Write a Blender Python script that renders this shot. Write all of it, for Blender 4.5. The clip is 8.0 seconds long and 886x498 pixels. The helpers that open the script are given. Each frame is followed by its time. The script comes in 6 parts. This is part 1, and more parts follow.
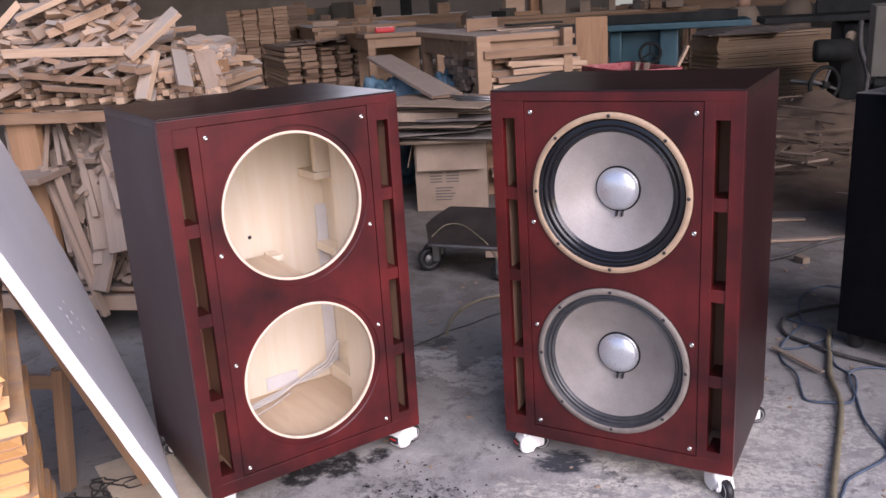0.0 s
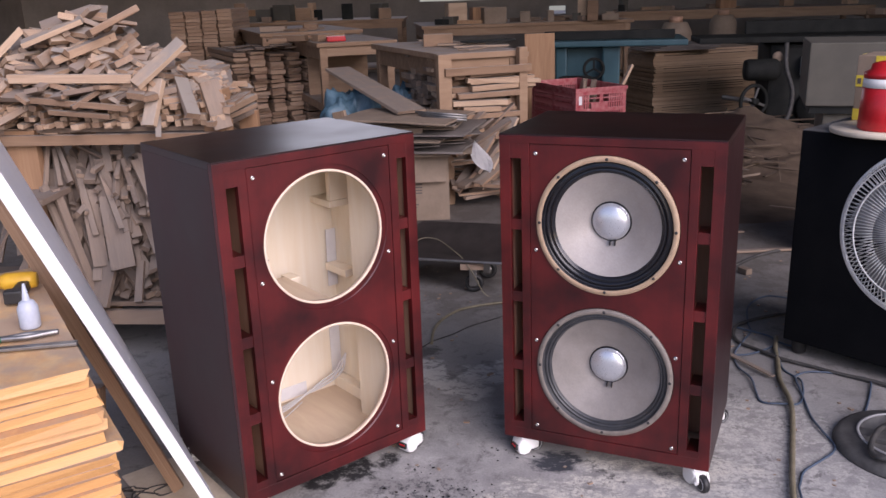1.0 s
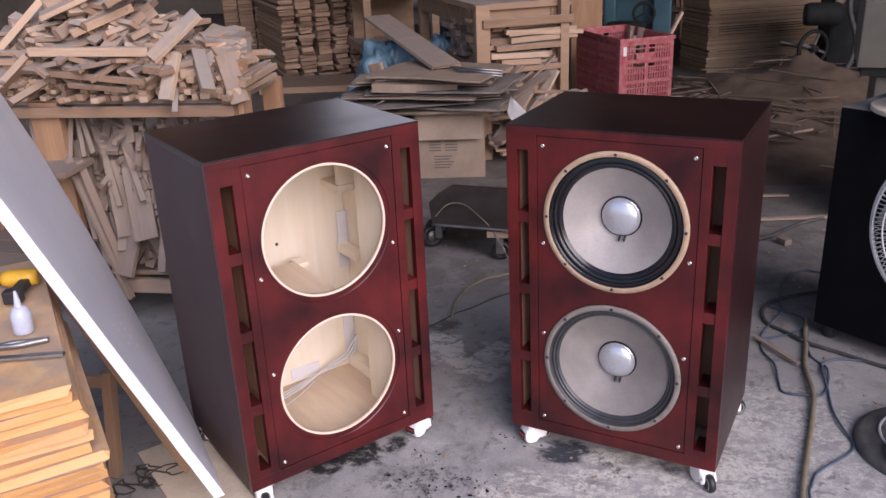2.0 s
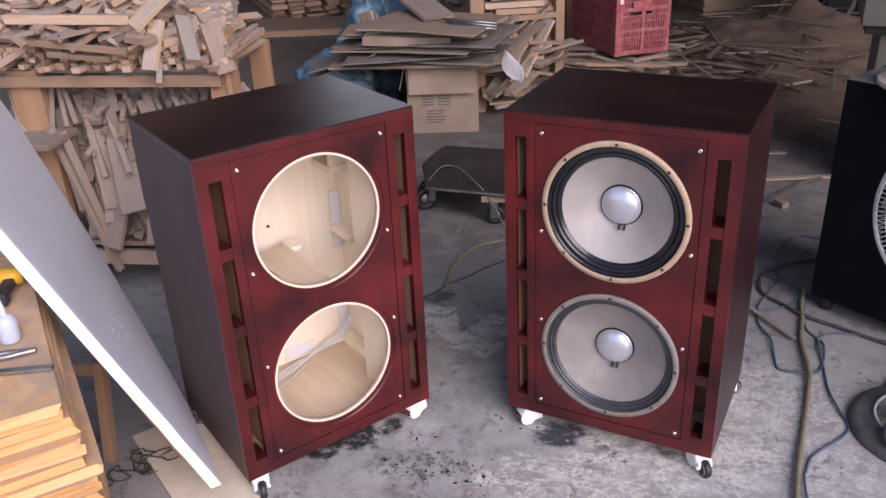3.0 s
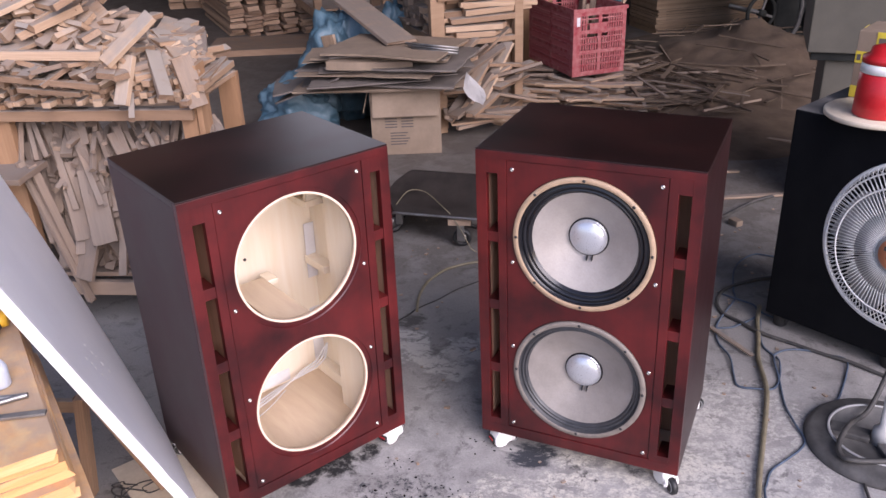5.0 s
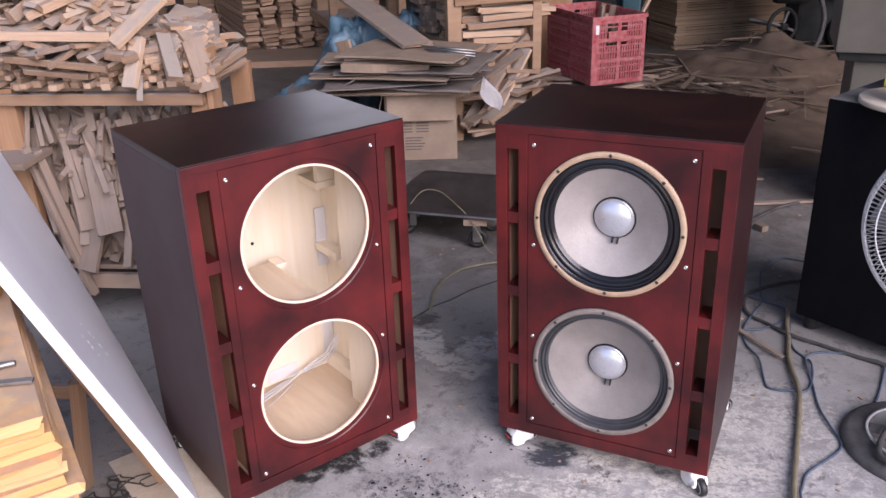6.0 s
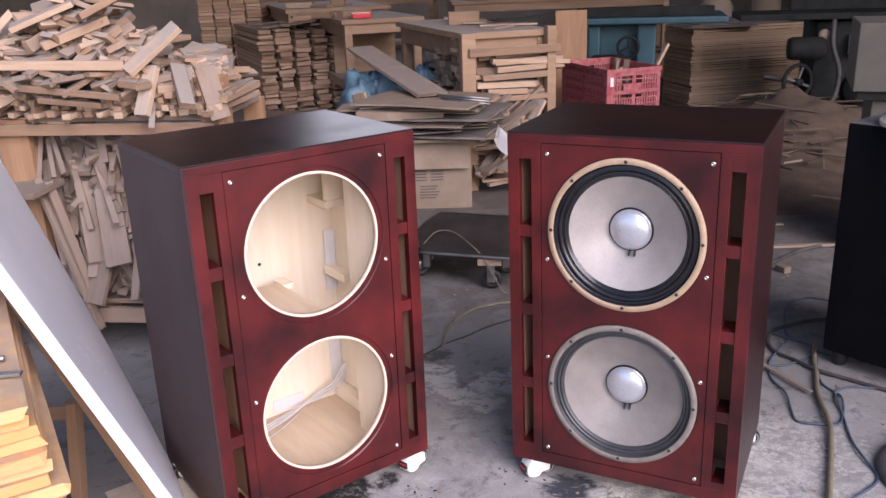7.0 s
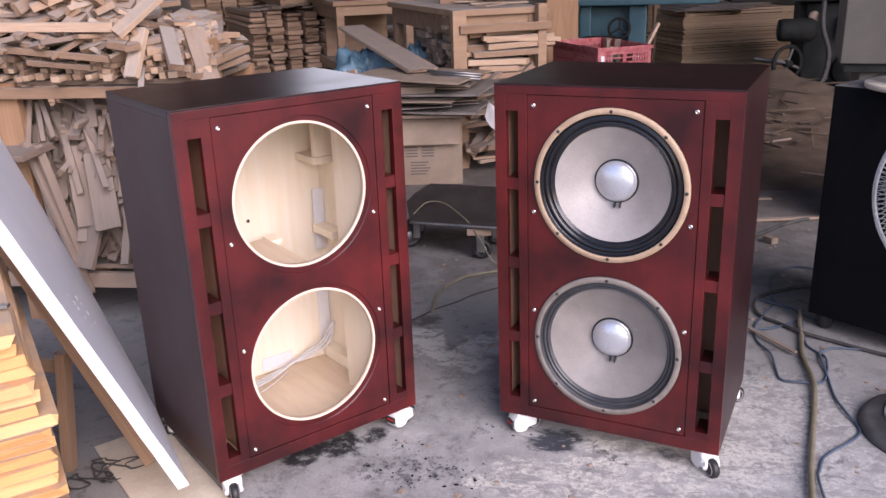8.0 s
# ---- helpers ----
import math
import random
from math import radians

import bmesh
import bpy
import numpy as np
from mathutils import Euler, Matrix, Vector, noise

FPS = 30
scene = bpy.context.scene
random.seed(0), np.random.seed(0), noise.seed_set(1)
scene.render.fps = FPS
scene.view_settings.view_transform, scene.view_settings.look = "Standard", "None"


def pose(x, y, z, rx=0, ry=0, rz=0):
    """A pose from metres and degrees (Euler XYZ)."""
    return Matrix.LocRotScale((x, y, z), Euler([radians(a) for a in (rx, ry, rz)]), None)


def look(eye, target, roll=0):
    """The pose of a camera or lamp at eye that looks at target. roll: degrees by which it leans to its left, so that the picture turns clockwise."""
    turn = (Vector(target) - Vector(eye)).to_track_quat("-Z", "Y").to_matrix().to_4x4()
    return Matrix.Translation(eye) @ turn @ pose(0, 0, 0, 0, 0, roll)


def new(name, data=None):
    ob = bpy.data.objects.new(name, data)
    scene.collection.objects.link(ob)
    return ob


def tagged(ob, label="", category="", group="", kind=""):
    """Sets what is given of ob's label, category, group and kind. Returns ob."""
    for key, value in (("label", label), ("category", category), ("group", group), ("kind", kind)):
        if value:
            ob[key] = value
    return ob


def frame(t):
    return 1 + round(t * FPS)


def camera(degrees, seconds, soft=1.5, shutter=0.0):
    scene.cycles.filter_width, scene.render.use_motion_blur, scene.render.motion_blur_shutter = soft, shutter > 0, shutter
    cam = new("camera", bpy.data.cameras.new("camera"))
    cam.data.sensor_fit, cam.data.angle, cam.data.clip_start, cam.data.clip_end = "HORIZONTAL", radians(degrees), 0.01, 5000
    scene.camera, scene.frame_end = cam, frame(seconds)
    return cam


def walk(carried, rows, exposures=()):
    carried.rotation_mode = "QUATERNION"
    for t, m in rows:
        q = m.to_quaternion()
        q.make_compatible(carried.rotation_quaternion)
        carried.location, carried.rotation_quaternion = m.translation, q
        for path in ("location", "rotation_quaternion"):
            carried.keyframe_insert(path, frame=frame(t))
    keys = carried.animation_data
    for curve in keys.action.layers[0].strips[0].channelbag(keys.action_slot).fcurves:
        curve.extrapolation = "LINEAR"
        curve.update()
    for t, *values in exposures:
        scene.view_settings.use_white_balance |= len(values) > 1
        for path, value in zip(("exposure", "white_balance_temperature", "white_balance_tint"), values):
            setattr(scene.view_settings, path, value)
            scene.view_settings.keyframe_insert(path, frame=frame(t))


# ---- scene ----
cam = camera(55.44, 8.0, soft=1.5)
# seconds, eye x y z, yaw, pitch, roll
ROWS = [
    (0.0, 0.3760, 0.2030, 1.2237, 10.286, -16.373, -3.333),
    (0.5, 0.1869, 0.0069, 1.2790, 5.644, -16.690, -2.485),
    (1.0, 0.1714, -0.0331, 1.3824, 4.961, -16.889, -1.847),
    (1.5, 0.2431, 0.0141, 1.4568, 7.217, -18.568, -2.192),
    (2.0, 0.3153, 0.0843, 1.5264, 9.337, -21.472, -2.567),
    (2.2, 0.3205, 0.1104, 1.5427, 9.569, -22.454, -2.633),
    (3.3, 0.2825, 0.2002, 1.6838, 8.401, -26.620, -2.455),
    (3.5, 0.2814, 0.1921, 1.7001, 8.061, -26.584, -2.376),
    (4.0, 0.2740, 0.1619, 1.7394, 6.856, -26.088, -2.219),
    (4.5, 0.2601, 0.1449, 1.7498, 5.882, -25.789, -2.329),
    (4.7, 0.2578, 0.1401, 1.7505, 5.749, -25.720, -2.286),
    (5.8, 0.2334, 0.1712, 1.6336, 5.870, -24.486, -1.583),
    (6.0, 0.2308, 0.1944, 1.5772, 6.506, -23.672, -1.786),
    (6.5, 0.2353, 0.2085, 1.4706, 7.662, -20.855, -2.086),
    (7.0, 0.2423, 0.2016, 1.4020, 7.595, -18.522, -2.114),
    (7.5, 0.2479, 0.1950, 1.3459, 7.486, -18.351, -2.240),
    (8.0, 0.2602, 0.1538, 1.3045, 7.118, -18.965, -1.881),
]
EXPOSURES = [(t, e + 0.1, 6200, 27) for t, e in ((0.0, 0.8), (0.5, 0.64), (1.0, 0.58), (2.2, 0.65), (3.5, 0.81), (4.5, 0.98), (7.0, 0.98), (8.0, 1.0))]
walk(cam, [(t, pose(x, y, z, 0, 0, yaw) @ pose(0, 0, 0, 90 + pitch) @ pose(0, 0, 0, 0, 0, roll))
           for t, x, y, z, yaw, pitch, roll in ROWS], exposures=EXPOSURES)

# ---- daylight: a bright overcast yard behind the camera ----
world = bpy.data.worlds.new("sky")
scene.world = world
world.use_nodes = True
wn = world.node_tree
sky = wn.nodes.new("ShaderNodeTexSky")
sky.sky_type, sky.sun_disc = "NISHITA", False
sky.sun_elevation, sky.sun_rotation = radians(32), radians(145)
sky.air_density, sky.dust_density, sky.ozone_density = 1.0, 1.5, 1.0
wn.links.new(sky.outputs[0], wn.nodes["Background"].inputs[0])
wn.nodes["Background"].inputs[1].default_value = 0.12
sun = new("sun", bpy.data.lights.new("sun", "SUN"))
sun.data.energy, sun.data.angle, sun.data.color = 1.8, radians(50), (1.0, 0.98, 0.95)
sun.matrix_world = look((2.8, -4.0, 3.0), (0, 0, 0))

glow = new("window_daylight", bpy.data.lights.new("window_daylight", "AREA"))
glow.data.shape, glow.data.size, glow.data.size_y, glow.data.energy = "RECTANGLE", 2.5, 1.8, 30
glow.matrix_world = look((-2.95, 15.75, 3.1), (-2.95, 5, 2.4))


# ---- materials ----
def material(name, rough=0.6, metal=0.0):
    m = bpy.data.materials.new(name)
    m.use_nodes = True
    b = m.node_tree.nodes["Principled BSDF"]
    b.inputs["Roughness"].default_value, b.inputs["Metallic"].default_value = rough, metal
    return m, m.node_tree.nodes, m.node_tree.links, b


def ramp(nodes, stops):
    r = nodes.new("ShaderNodeValToRGB")
    while len(r.color_ramp.elements) < len(stops):
        r.color_ramp.elements.new(0.5)
    for e, (at, c) in zip(r.color_ramp.elements, stops):
        e.position, e.color = at, (*c, 1)
    return r


def noise_tex(nodes, links, vec, scale, detail=5.0, rough=0.6, distort=0.0):
    n = nodes.new("ShaderNodeTexNoise")
    n.inputs["Scale"].default_value, n.inputs["Detail"].default_value = scale, detail
    n.inputs["Roughness"].default_value, n.inputs["Distortion"].default_value = rough, distort
    links.new(vec, n.inputs["Vector"])
    return n


def mixed(nodes, links, a, b, fac, blend="MIX"):
    m = nodes.new("ShaderNodeMix")
    m.data_type, m.blend_type = "RGBA", blend
    for socket, value in ((m.inputs[0], fac), (m.inputs[6], a), (m.inputs[7], b)):
        if isinstance(value, bpy.types.NodeSocket):
            links.new(value, socket)
        elif isinstance(value, tuple):
            socket.default_value = (*value, 1)
        else:
            socket.default_value = value
    return m.outputs[2]


def bumped(nodes, links, bsdf, height, strength, distance=0.01):
    b = nodes.new("ShaderNodeBump")
    b.inputs["Strength"].default_value, b.inputs["Distance"].default_value = strength, distance
    links.new(height, b.inputs["Height"])
    links.new(b.outputs[0], bsdf.inputs["Normal"])


def mottled(name, dark, light, rough=0.6, scale=8.0, fine=60.0, bump=0.15, metal=0.0, coat=0.0, rough_var=0.1):
    """A surface with stains at one scale and grain at another."""
    m, n, l, b = material(name, rough, metal)
    co = n.new("ShaderNodeTexCoord").outputs["Object"]
    big, small = noise_tex(n, l, co, scale), noise_tex(n, l, co, fine, 3)
    r = ramp(n, [(0.3, dark), (0.7, light)])
    l.new(big.outputs[0], r.inputs[0])
    c = mixed(n, l, r.outputs[0], small.outputs[0], 0.12, "OVERLAY")
    l.new(c, b.inputs["Base Color"])
    mr = n.new("ShaderNodeMapRange")
    mr.inputs["To Min"].default_value, mr.inputs["To Max"].default_value = rough - rough_var, rough + rough_var
    l.new(small.outputs[0], mr.inputs[0])
    l.new(mr.outputs[0], b.inputs["Roughness"])
    b.inputs["Coat Weight"].default_value = coat
    if bump:
        bumped(n, l, b, small.outputs[0], bump, 0.004)
    return m


def wood(name, tones, rough=0.75, along=(1.2, 14, 14), dust=None, dust_amount=0.0, bump=0.2, vary=0.5):
    """Sawn wood: grain along local x, tone varied from piece to piece, dust settled on faces that look up."""
    m, n, l, b = material(name, rough)
    co = n.new("ShaderNodeTexCoord").outputs["Object"]
    info = n.new("ShaderNodeObjectInfo")
    shift = n.new("ShaderNodeVectorMath")
    shift.operation = "MULTIPLY_ADD"
    shift.inputs[1].default_value = along
    l.new(co, shift.inputs[0])
    comb = n.new("ShaderNodeCombineXYZ")
    mul = n.new("ShaderNodeMath")
    mul.operation = "MULTIPLY"
    mul.inputs[1].default_value = 57.0
    l.new(info.outputs["Random"], mul.inputs[0])
    l.new(mul.outputs[0], comb.inputs[0])
    l.new(mul.outputs[0], comb.inputs[2])
    l.new(comb.outputs[0], shift.inputs[2])
    grain = noise_tex(n, l, shift.outputs[0], 1.6, 6, 0.65, 0.6)
    k = n.new("ShaderNodeMath")
    k.operation = "MULTIPLY_ADD"
    k.inputs[1].default_value = vary
    l.new(info.outputs["Random"], k.inputs[0])
    half = n.new("ShaderNodeMath")
    half.operation = "MULTIPLY"
    half.inputs[1].default_value = 1.0 - vary
    l.new(grain.outputs[0], half.inputs[0])
    l.new(half.outputs[0], k.inputs[2])
    r = ramp(n, [(i / (len(tones) - 1) * 0.7 + 0.15, c) for i, c in enumerate(tones)])
    l.new(k.outputs[0], r.inputs[0])
    colour = mixed(n, l, r.outputs[0], grain.outputs[0], 0.22, "OVERLAY")
    if dust:
        geo = n.new("ShaderNodeNewGeometry")
        up = n.new("ShaderNodeSeparateXYZ")
        l.new(geo.outputs["Normal"], up.inputs[0])
        blot = noise_tex(n, l, geo.outputs["Position"], 9.0, 4)
        mr = n.new("ShaderNodeMapRange")
        mr.inputs["From Min"].default_value, mr.inputs["From Max"].default_value = 0.05, 0.6
        mr.inputs["To Max"].default_value = dust_amount
        l.new(up.outputs[2], mr.inputs[0])
        mm = n.new("ShaderNodeMath")
        mm.operation, mm.use_clamp = "MULTIPLY", True
        l.new(mr.outputs[0], mm.inputs[0])
        mb = n.new("ShaderNodeMapRange")
        mb.inputs["From Min"].default_value, mb.inputs["From Max"].default_value = 0.25, 0.55
        l.new(blot.outputs[0], mb.inputs[0])
        l.new(mb.outputs[0], mm.inputs[1])
        colour = mixed(n, l, colour, dust, mm.outputs[0])
    l.new(colour, b.inputs["Base Color"])
    bumped(n, l, b, grain.outputs[0], bump, 0.003)
    return m


def lacquer(name, deep, red, rough):
    """Red mahogany stain under a satin lacquer, cloudy and a little worn."""
    m, n, l, b = material(name, rough)
    co = n.new("ShaderNodeTexCoord").outputs["Object"]
    cloud = noise_tex(n, l, co, 5.0, 4, 0.55)
    sc = n.new("ShaderNodeMapping")
    sc.inputs["Scale"].default_value = (90, 90, 5)
    l.new(co, sc.inputs[0])
    grain = noise_tex(n, l, sc.outputs[0], 1.0, 4)
    r = ramp(n, [(0.34, deep), (0.66, red)])
    l.new(cloud.outputs[0], r.inputs[0])
    c = mixed(n, l, r.outputs[0], grain.outputs[0], 0.18, "OVERLAY")
    l.new(c, b.inputs["Base Color"])
    mr = n.new("ShaderNodeMapRange")
    mr.inputs["To Min"].default_value, mr.inputs["To Max"].default_value = rough - 0.06, rough + 0.1
    l.new(cloud.outputs[0], mr.inputs[0])
    l.new(mr.outputs[0], b.inputs["Roughness"])
    bumped(n, l, b, grain.outputs[0], 0.03, 0.001)
    return m


def concrete():
    """Workshop floor: grey cement, scuffed pale plaster smears, blue-black and greasy stains, trodden dirt and
    painted-in shade further in.
    """
    m, n, l, b = material("concrete_floor", 0.8)
    co = n.new("ShaderNodeNewGeometry").outputs["Position"]
    wide, mid = noise_tex(n, l, co, 1.3, 5, 0.6), noise_tex(n, l, co, 6.0, 9, 0.72, 0.3)
    small, fine = noise_tex(n, l, co, 34.0, 6, 0.7), noise_tex(n, l, co, 150.0, 3)

    def mapped(source, low, high, to=1.0):
        mr = n.new("ShaderNodeMapRange")
        mr.inputs["From Min"].default_value, mr.inputs["From Max"].default_value, mr.inputs["To Max"].default_value = low, high, to
        l.new(source, mr.inputs[0])
        return mr.outputs[0]

    def calc(operation, a, c):
        node = n.new("ShaderNodeMath")
        node.operation, node.use_clamp = operation, operation != "MULTIPLY_ADD"
        for socket, value in zip(node.inputs, (a, c)):
            if isinstance(value, float):
                socket.default_value = value
            else:
                l.new(value, socket)
        return node.outputs[0]

    def wisps(turn, along, across):
        """Scraped, feathery streaks that run one way."""
        mp = n.new("ShaderNodeMapping")
        mp.inputs["Rotation"].default_value, mp.inputs["Scale"].default_value = (0, 0, radians(turn)), (along, across, 1)
        l.new(co, mp.inputs[0])
        return noise_tex(n, l, mp.outputs[0], 1.0, 9, 0.72, 0.6).outputs[0]

    def patch(x, y, radius, grow=0.35):
        at = n.new("ShaderNodeVectorMath")
        at.operation = "DISTANCE"
        at.inputs[1].default_value = (x, y, 0)
        l.new(co, at.inputs[0])
        add = n.new("ShaderNodeMath")
        add.operation = "MULTIPLY_ADD"
        add.inputs[1].default_value = grow
        l.new(mid.outputs[0], add.inputs[0])
        l.new(at.outputs["Value"], add.inputs[2])
        return mapped(add.outputs[0], radius * 1.2 + grow * 0.5, radius * 0.8 + grow * 0.5)

    def patches(spots):
        whole = None
        for x, y, radius in spots:
            p = patch(x, y, radius, min(0.5, radius * 4.0))
            whole = p if whole is None else calc("MAXIMUM", whole, p)
        return whole

    base = ramp(n, [(0.34, (0.185, 0.178, 0.171)), (0.5, (0.295, 0.284, 0.273)), (0.66, (0.38, 0.366, 0.352))])
    l.new(mid.outputs[0], base.inputs[0])
    c = mixed(n, l, base.outputs[0], (0.33, 0.315, 0.3), mapped(wide.outputs[0], 0.45, 0.7, 0.6))
    # pale dusty grain all over, thin
    c = mixed(n, l, c, (0.42, 0.405, 0.38), calc("MULTIPLY", mapped(small.outputs[0], 0.52, 0.66, 0.55), mapped(mid.outputs[0], 0.45, 0.6)))
    c = mixed(n, l, c, (0.13, 0.125, 0.12), calc("MULTIPLY", mapped(noise_tex(n, l, co, 11.0, 8, 0.75, 0.5).outputs[0], 0.53, 0.63, 0.75), mapped(wide.outputs[0], 0.35, 0.5)))
    # trodden dirt further in and by the planks, with the hall's shade painted in
    sep = n.new("ShaderNodeSeparateXYZ")
    l.new(co, sep.inputs[0])
    dirt_and_shade = calc("MAXIMUM", mapped(sep.outputs[1], 2.6, 3.6, 0.78), mapped(sep.outputs[0], -0.5, -1.1, 0.35))
    dirt_and_shade = calc("MULTIPLY", dirt_and_shade, mapped(mid.outputs[0], 0.33, 0.55))
    c = mixed(n, l, c, (0.085, 0.074, 0.062), dirt_and_shade)
    # second brown darkening with depth, also standing in for the dim hall
    c = mixed(n, l, c, (0.07, 0.052, 0.04), mapped(sep.outputs[1], 3.6, 5.2, 0.6))
    # plaster smears
    smear = patches(((0.45, 2.13, 0.17), (0.62, 2.13, 0.13), (0.34, 2.06, 0.12), (0.17, 2.05, 0.09), (0.8, 2.16, 0.1), (0.42, 2.0, 0.12)))
    gritty = mapped(noise_tex(n, l, co, 62.0, 7, 0.78, 0.4).outputs[0], 0.4, 0.56)
    c = mixed(n, l, c, (0.6, 0.57, 0.5), calc("MULTIPLY", calc("MULTIPLY", smear, mapped(wisps(24, 13.0, 24.0), 0.43, 0.53)), gritty))
    haze = patches(((0.95, 2.45, 0.25), (0.9, 2.25, 0.2), (1.02, 2.15, 0.2), (0.85, 1.95, 0.25)))
    c = mixed(n, l, c, (0.52, 0.5, 0.46), calc("MULTIPLY", calc("MULTIPLY", haze, mapped(wisps(-50, 18.0, 26.0), 0.44, 0.54, 0.85)), gritty))
    scuff = patches(((-0.2, 2.95, 0.08), (-0.06, 2.77, 0.06), (0.045, 2.73, 0.055), (0.04, 2.87, 0.08), (-0.13, 2.84, 0.06), (0.1, 2.84, 0.05), (0.2, 2.95, 0.1)))
    c = mixed(n, l, c, (0.5, 0.485, 0.45), calc("MULTIPLY", scuff, mapped(wisps(70, 16.0, 24.0), 0.42, 0.5)))
    # stains, and near-black patches under the front of the empty cabinet
    ragged = mapped(wisps(80, 16.0, 40.0), 0.37, 0.46)
    specks = mapped(small.outputs[0], 0.47, 0.56)
    for spots, colour, tear in ((((0.3, 2.25, 0.062), (0.34, 2.28, 0.042)), (0.04, 0.043, 0.052), ragged),
                                (((-0.4, 2.15, 0.05), (-0.3, 2.2, 0.065), (-0.22, 2.26, 0.05)), (0.016, 0.015, 0.016), mapped(small.outputs[0], 0.3, 0.5)),
                                (((-0.1, 2.08, 0.085), (-0.02, 2.1, 0.06), (-0.2, 2.07, 0.06), (-0.14, 2.2, 0.035)), (0.055, 0.055, 0.06), calc("MULTIPLY", specks, gritty)),
                                (((0.61, 2.2, 0.035), (-0.5, 1.85, 0.1)), (0.075, 0.075, 0.08), calc("MULTIPLY", ragged, gritty)),
                                (((-0.18, 3.08, 0.07),), (0.09, 0.085, 0.078), ragged),
                                (((0.4, 2.27, 0.014), (0.41, 2.24, 0.013), (0.43, 2.205, 0.013), (0.46, 2.18, 0.014), (0.49, 2.16, 0.013)), (0.09, 0.085, 0.08), specks)):
        c = mixed(n, l, c, colour, calc("MULTIPLY", patches(spots), tear))
    c = mixed(n, l, c, fine.outputs[0], 0.3, "OVERLAY")
    l.new(c, b.inputs["Base Color"])
    bumped(n, l, b, small.outputs[0], 0.25, 0.004)
    return m


M_FLOOR = concrete()
M_RED = lacquer("red_mahogany_lacquer", (0.024, 0.0038, 0.0045), (0.108, 0.0105, 0.0105), 0.29)
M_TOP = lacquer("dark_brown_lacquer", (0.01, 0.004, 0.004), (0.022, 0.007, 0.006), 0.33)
# dark lacquer, its base lowered further so the cabinet sides look shaded
M_SIDE_SHADED = lacquer("shaded_side_lacquer", (0.019, 0.0045, 0.005), (0.03, 0.0075, 0.0085), 0.38)
M_PLY = wood("pale_plywood", [(0.79, 0.67, 0.51), (0.84, 0.74, 0.59), (0.88, 0.8, 0.66)], 0.6, (14, 14, 1.2), bump=0.05, vary=0.2)
M_CREAM = mottled("cut_ply_edge", (0.68, 0.53, 0.4), (0.76, 0.62, 0.49), 0.6, 20, 120, 0.1)
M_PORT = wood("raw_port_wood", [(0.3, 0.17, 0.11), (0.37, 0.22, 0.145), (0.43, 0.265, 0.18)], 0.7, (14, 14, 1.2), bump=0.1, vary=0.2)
M_PLY_FLOOR = wood("tan_box_floor", [(0.58, 0.45, 0.32), (0.61, 0.48, 0.345), (0.64, 0.51, 0.37)], 0.7, (14, 2, 14), bump=0.05, vary=0.2)
M_CHROME = mottled("nickel_screw", (0.6, 0.57, 0.52), (0.7, 0.67, 0.62), 0.25, 40, 200, 0, 1.0)
M_WHITE_PLASTIC = mottled("white_plastic", (0.72, 0.71, 0.69), (0.82, 0.81, 0.79), 0.4, 12, 90, 0.02)
M_BOTTLE = mottled("milky_bottle", (0.42, 0.45, 0.52), (0.5, 0.53, 0.6), 0.4, 12, 90, 0.02)
M_BLACK_PLASTIC = mottled("black_plastic", (0.012, 0.012, 0.013), (0.03, 0.03, 0.031), 0.5, 15, 90, 0.05)
M_RED_PLASTIC = mottled("red_plastic", (0.42, 0.012, 0.016), (0.55, 0.02, 0.025), 0.35, 10, 80, 0.03)
M_PAPER = mottled("white_paper", (0.66, 0.65, 0.66), (0.74, 0.73, 0.73), 0.7, 15, 80, 0.05)
M_GASKET_TAN = mottled("tan_gasket", (0.36, 0.25, 0.16), (0.44, 0.315, 0.21), 0.6, 30, 150, 0.08)
M_GASKET_GREY = mottled("grey_tan_gasket", (0.155, 0.132, 0.115), (0.23, 0.2, 0.172), 0.6, 30, 150, 0.08)
M_RUBBER = mottled("black_surround", (0.006, 0.006, 0.008), (0.014, 0.014, 0.017), 0.2, 25, 150, 0.03)
M_RUBBER_GREY = mottled("dusty_surround", (0.03, 0.031, 0.034), (0.055, 0.056, 0.06), 0.4, 25, 150, 0.03)
M_CONE = mottled("grey_paper_cone", (0.3, 0.272, 0.25), (0.39, 0.355, 0.33), 0.42, 9, 160, 0.12, 0.15)
M_CONE_DULL = mottled("soiled_paper_cone", (0.2, 0.18, 0.165), (0.29, 0.262, 0.242), 0.5, 9, 160, 0.12, 0.1)
M_CAP = mottled("silver_dust_cap", (0.6, 0.62, 0.66), (0.65, 0.67, 0.71), 0.28, 5, 300, 0, 0.65, rough_var=0.02)
M_STICK = wood("dusty_offcut", [(0.17, 0.105, 0.065), (0.28, 0.177, 0.11), (0.41, 0.275, 0.178), (0.52, 0.38, 0.265)], 0.85, (1.5, 5, 5), (0.29, 0.255, 0.22), 0.92, bump=0.5, vary=0.62)
M_STICK_GREY = wood("grey_offcut", [(0.16, 0.11, 0.08), (0.24, 0.175, 0.13), (0.29, 0.21, 0.155), (0.36, 0.26, 0.185)], 0.85, (1.5, 5, 5), (0.22, 0.185, 0.158), 0.8, bump=0.5, vary=0.62)
M_FRAME = wood("rack_timber", [(0.2, 0.105, 0.055), (0.31, 0.175, 0.092), (0.42, 0.26, 0.15)], 0.8, (9, 9, 1.2), (0.3, 0.25, 0.2), 0.5, vary=0.3)
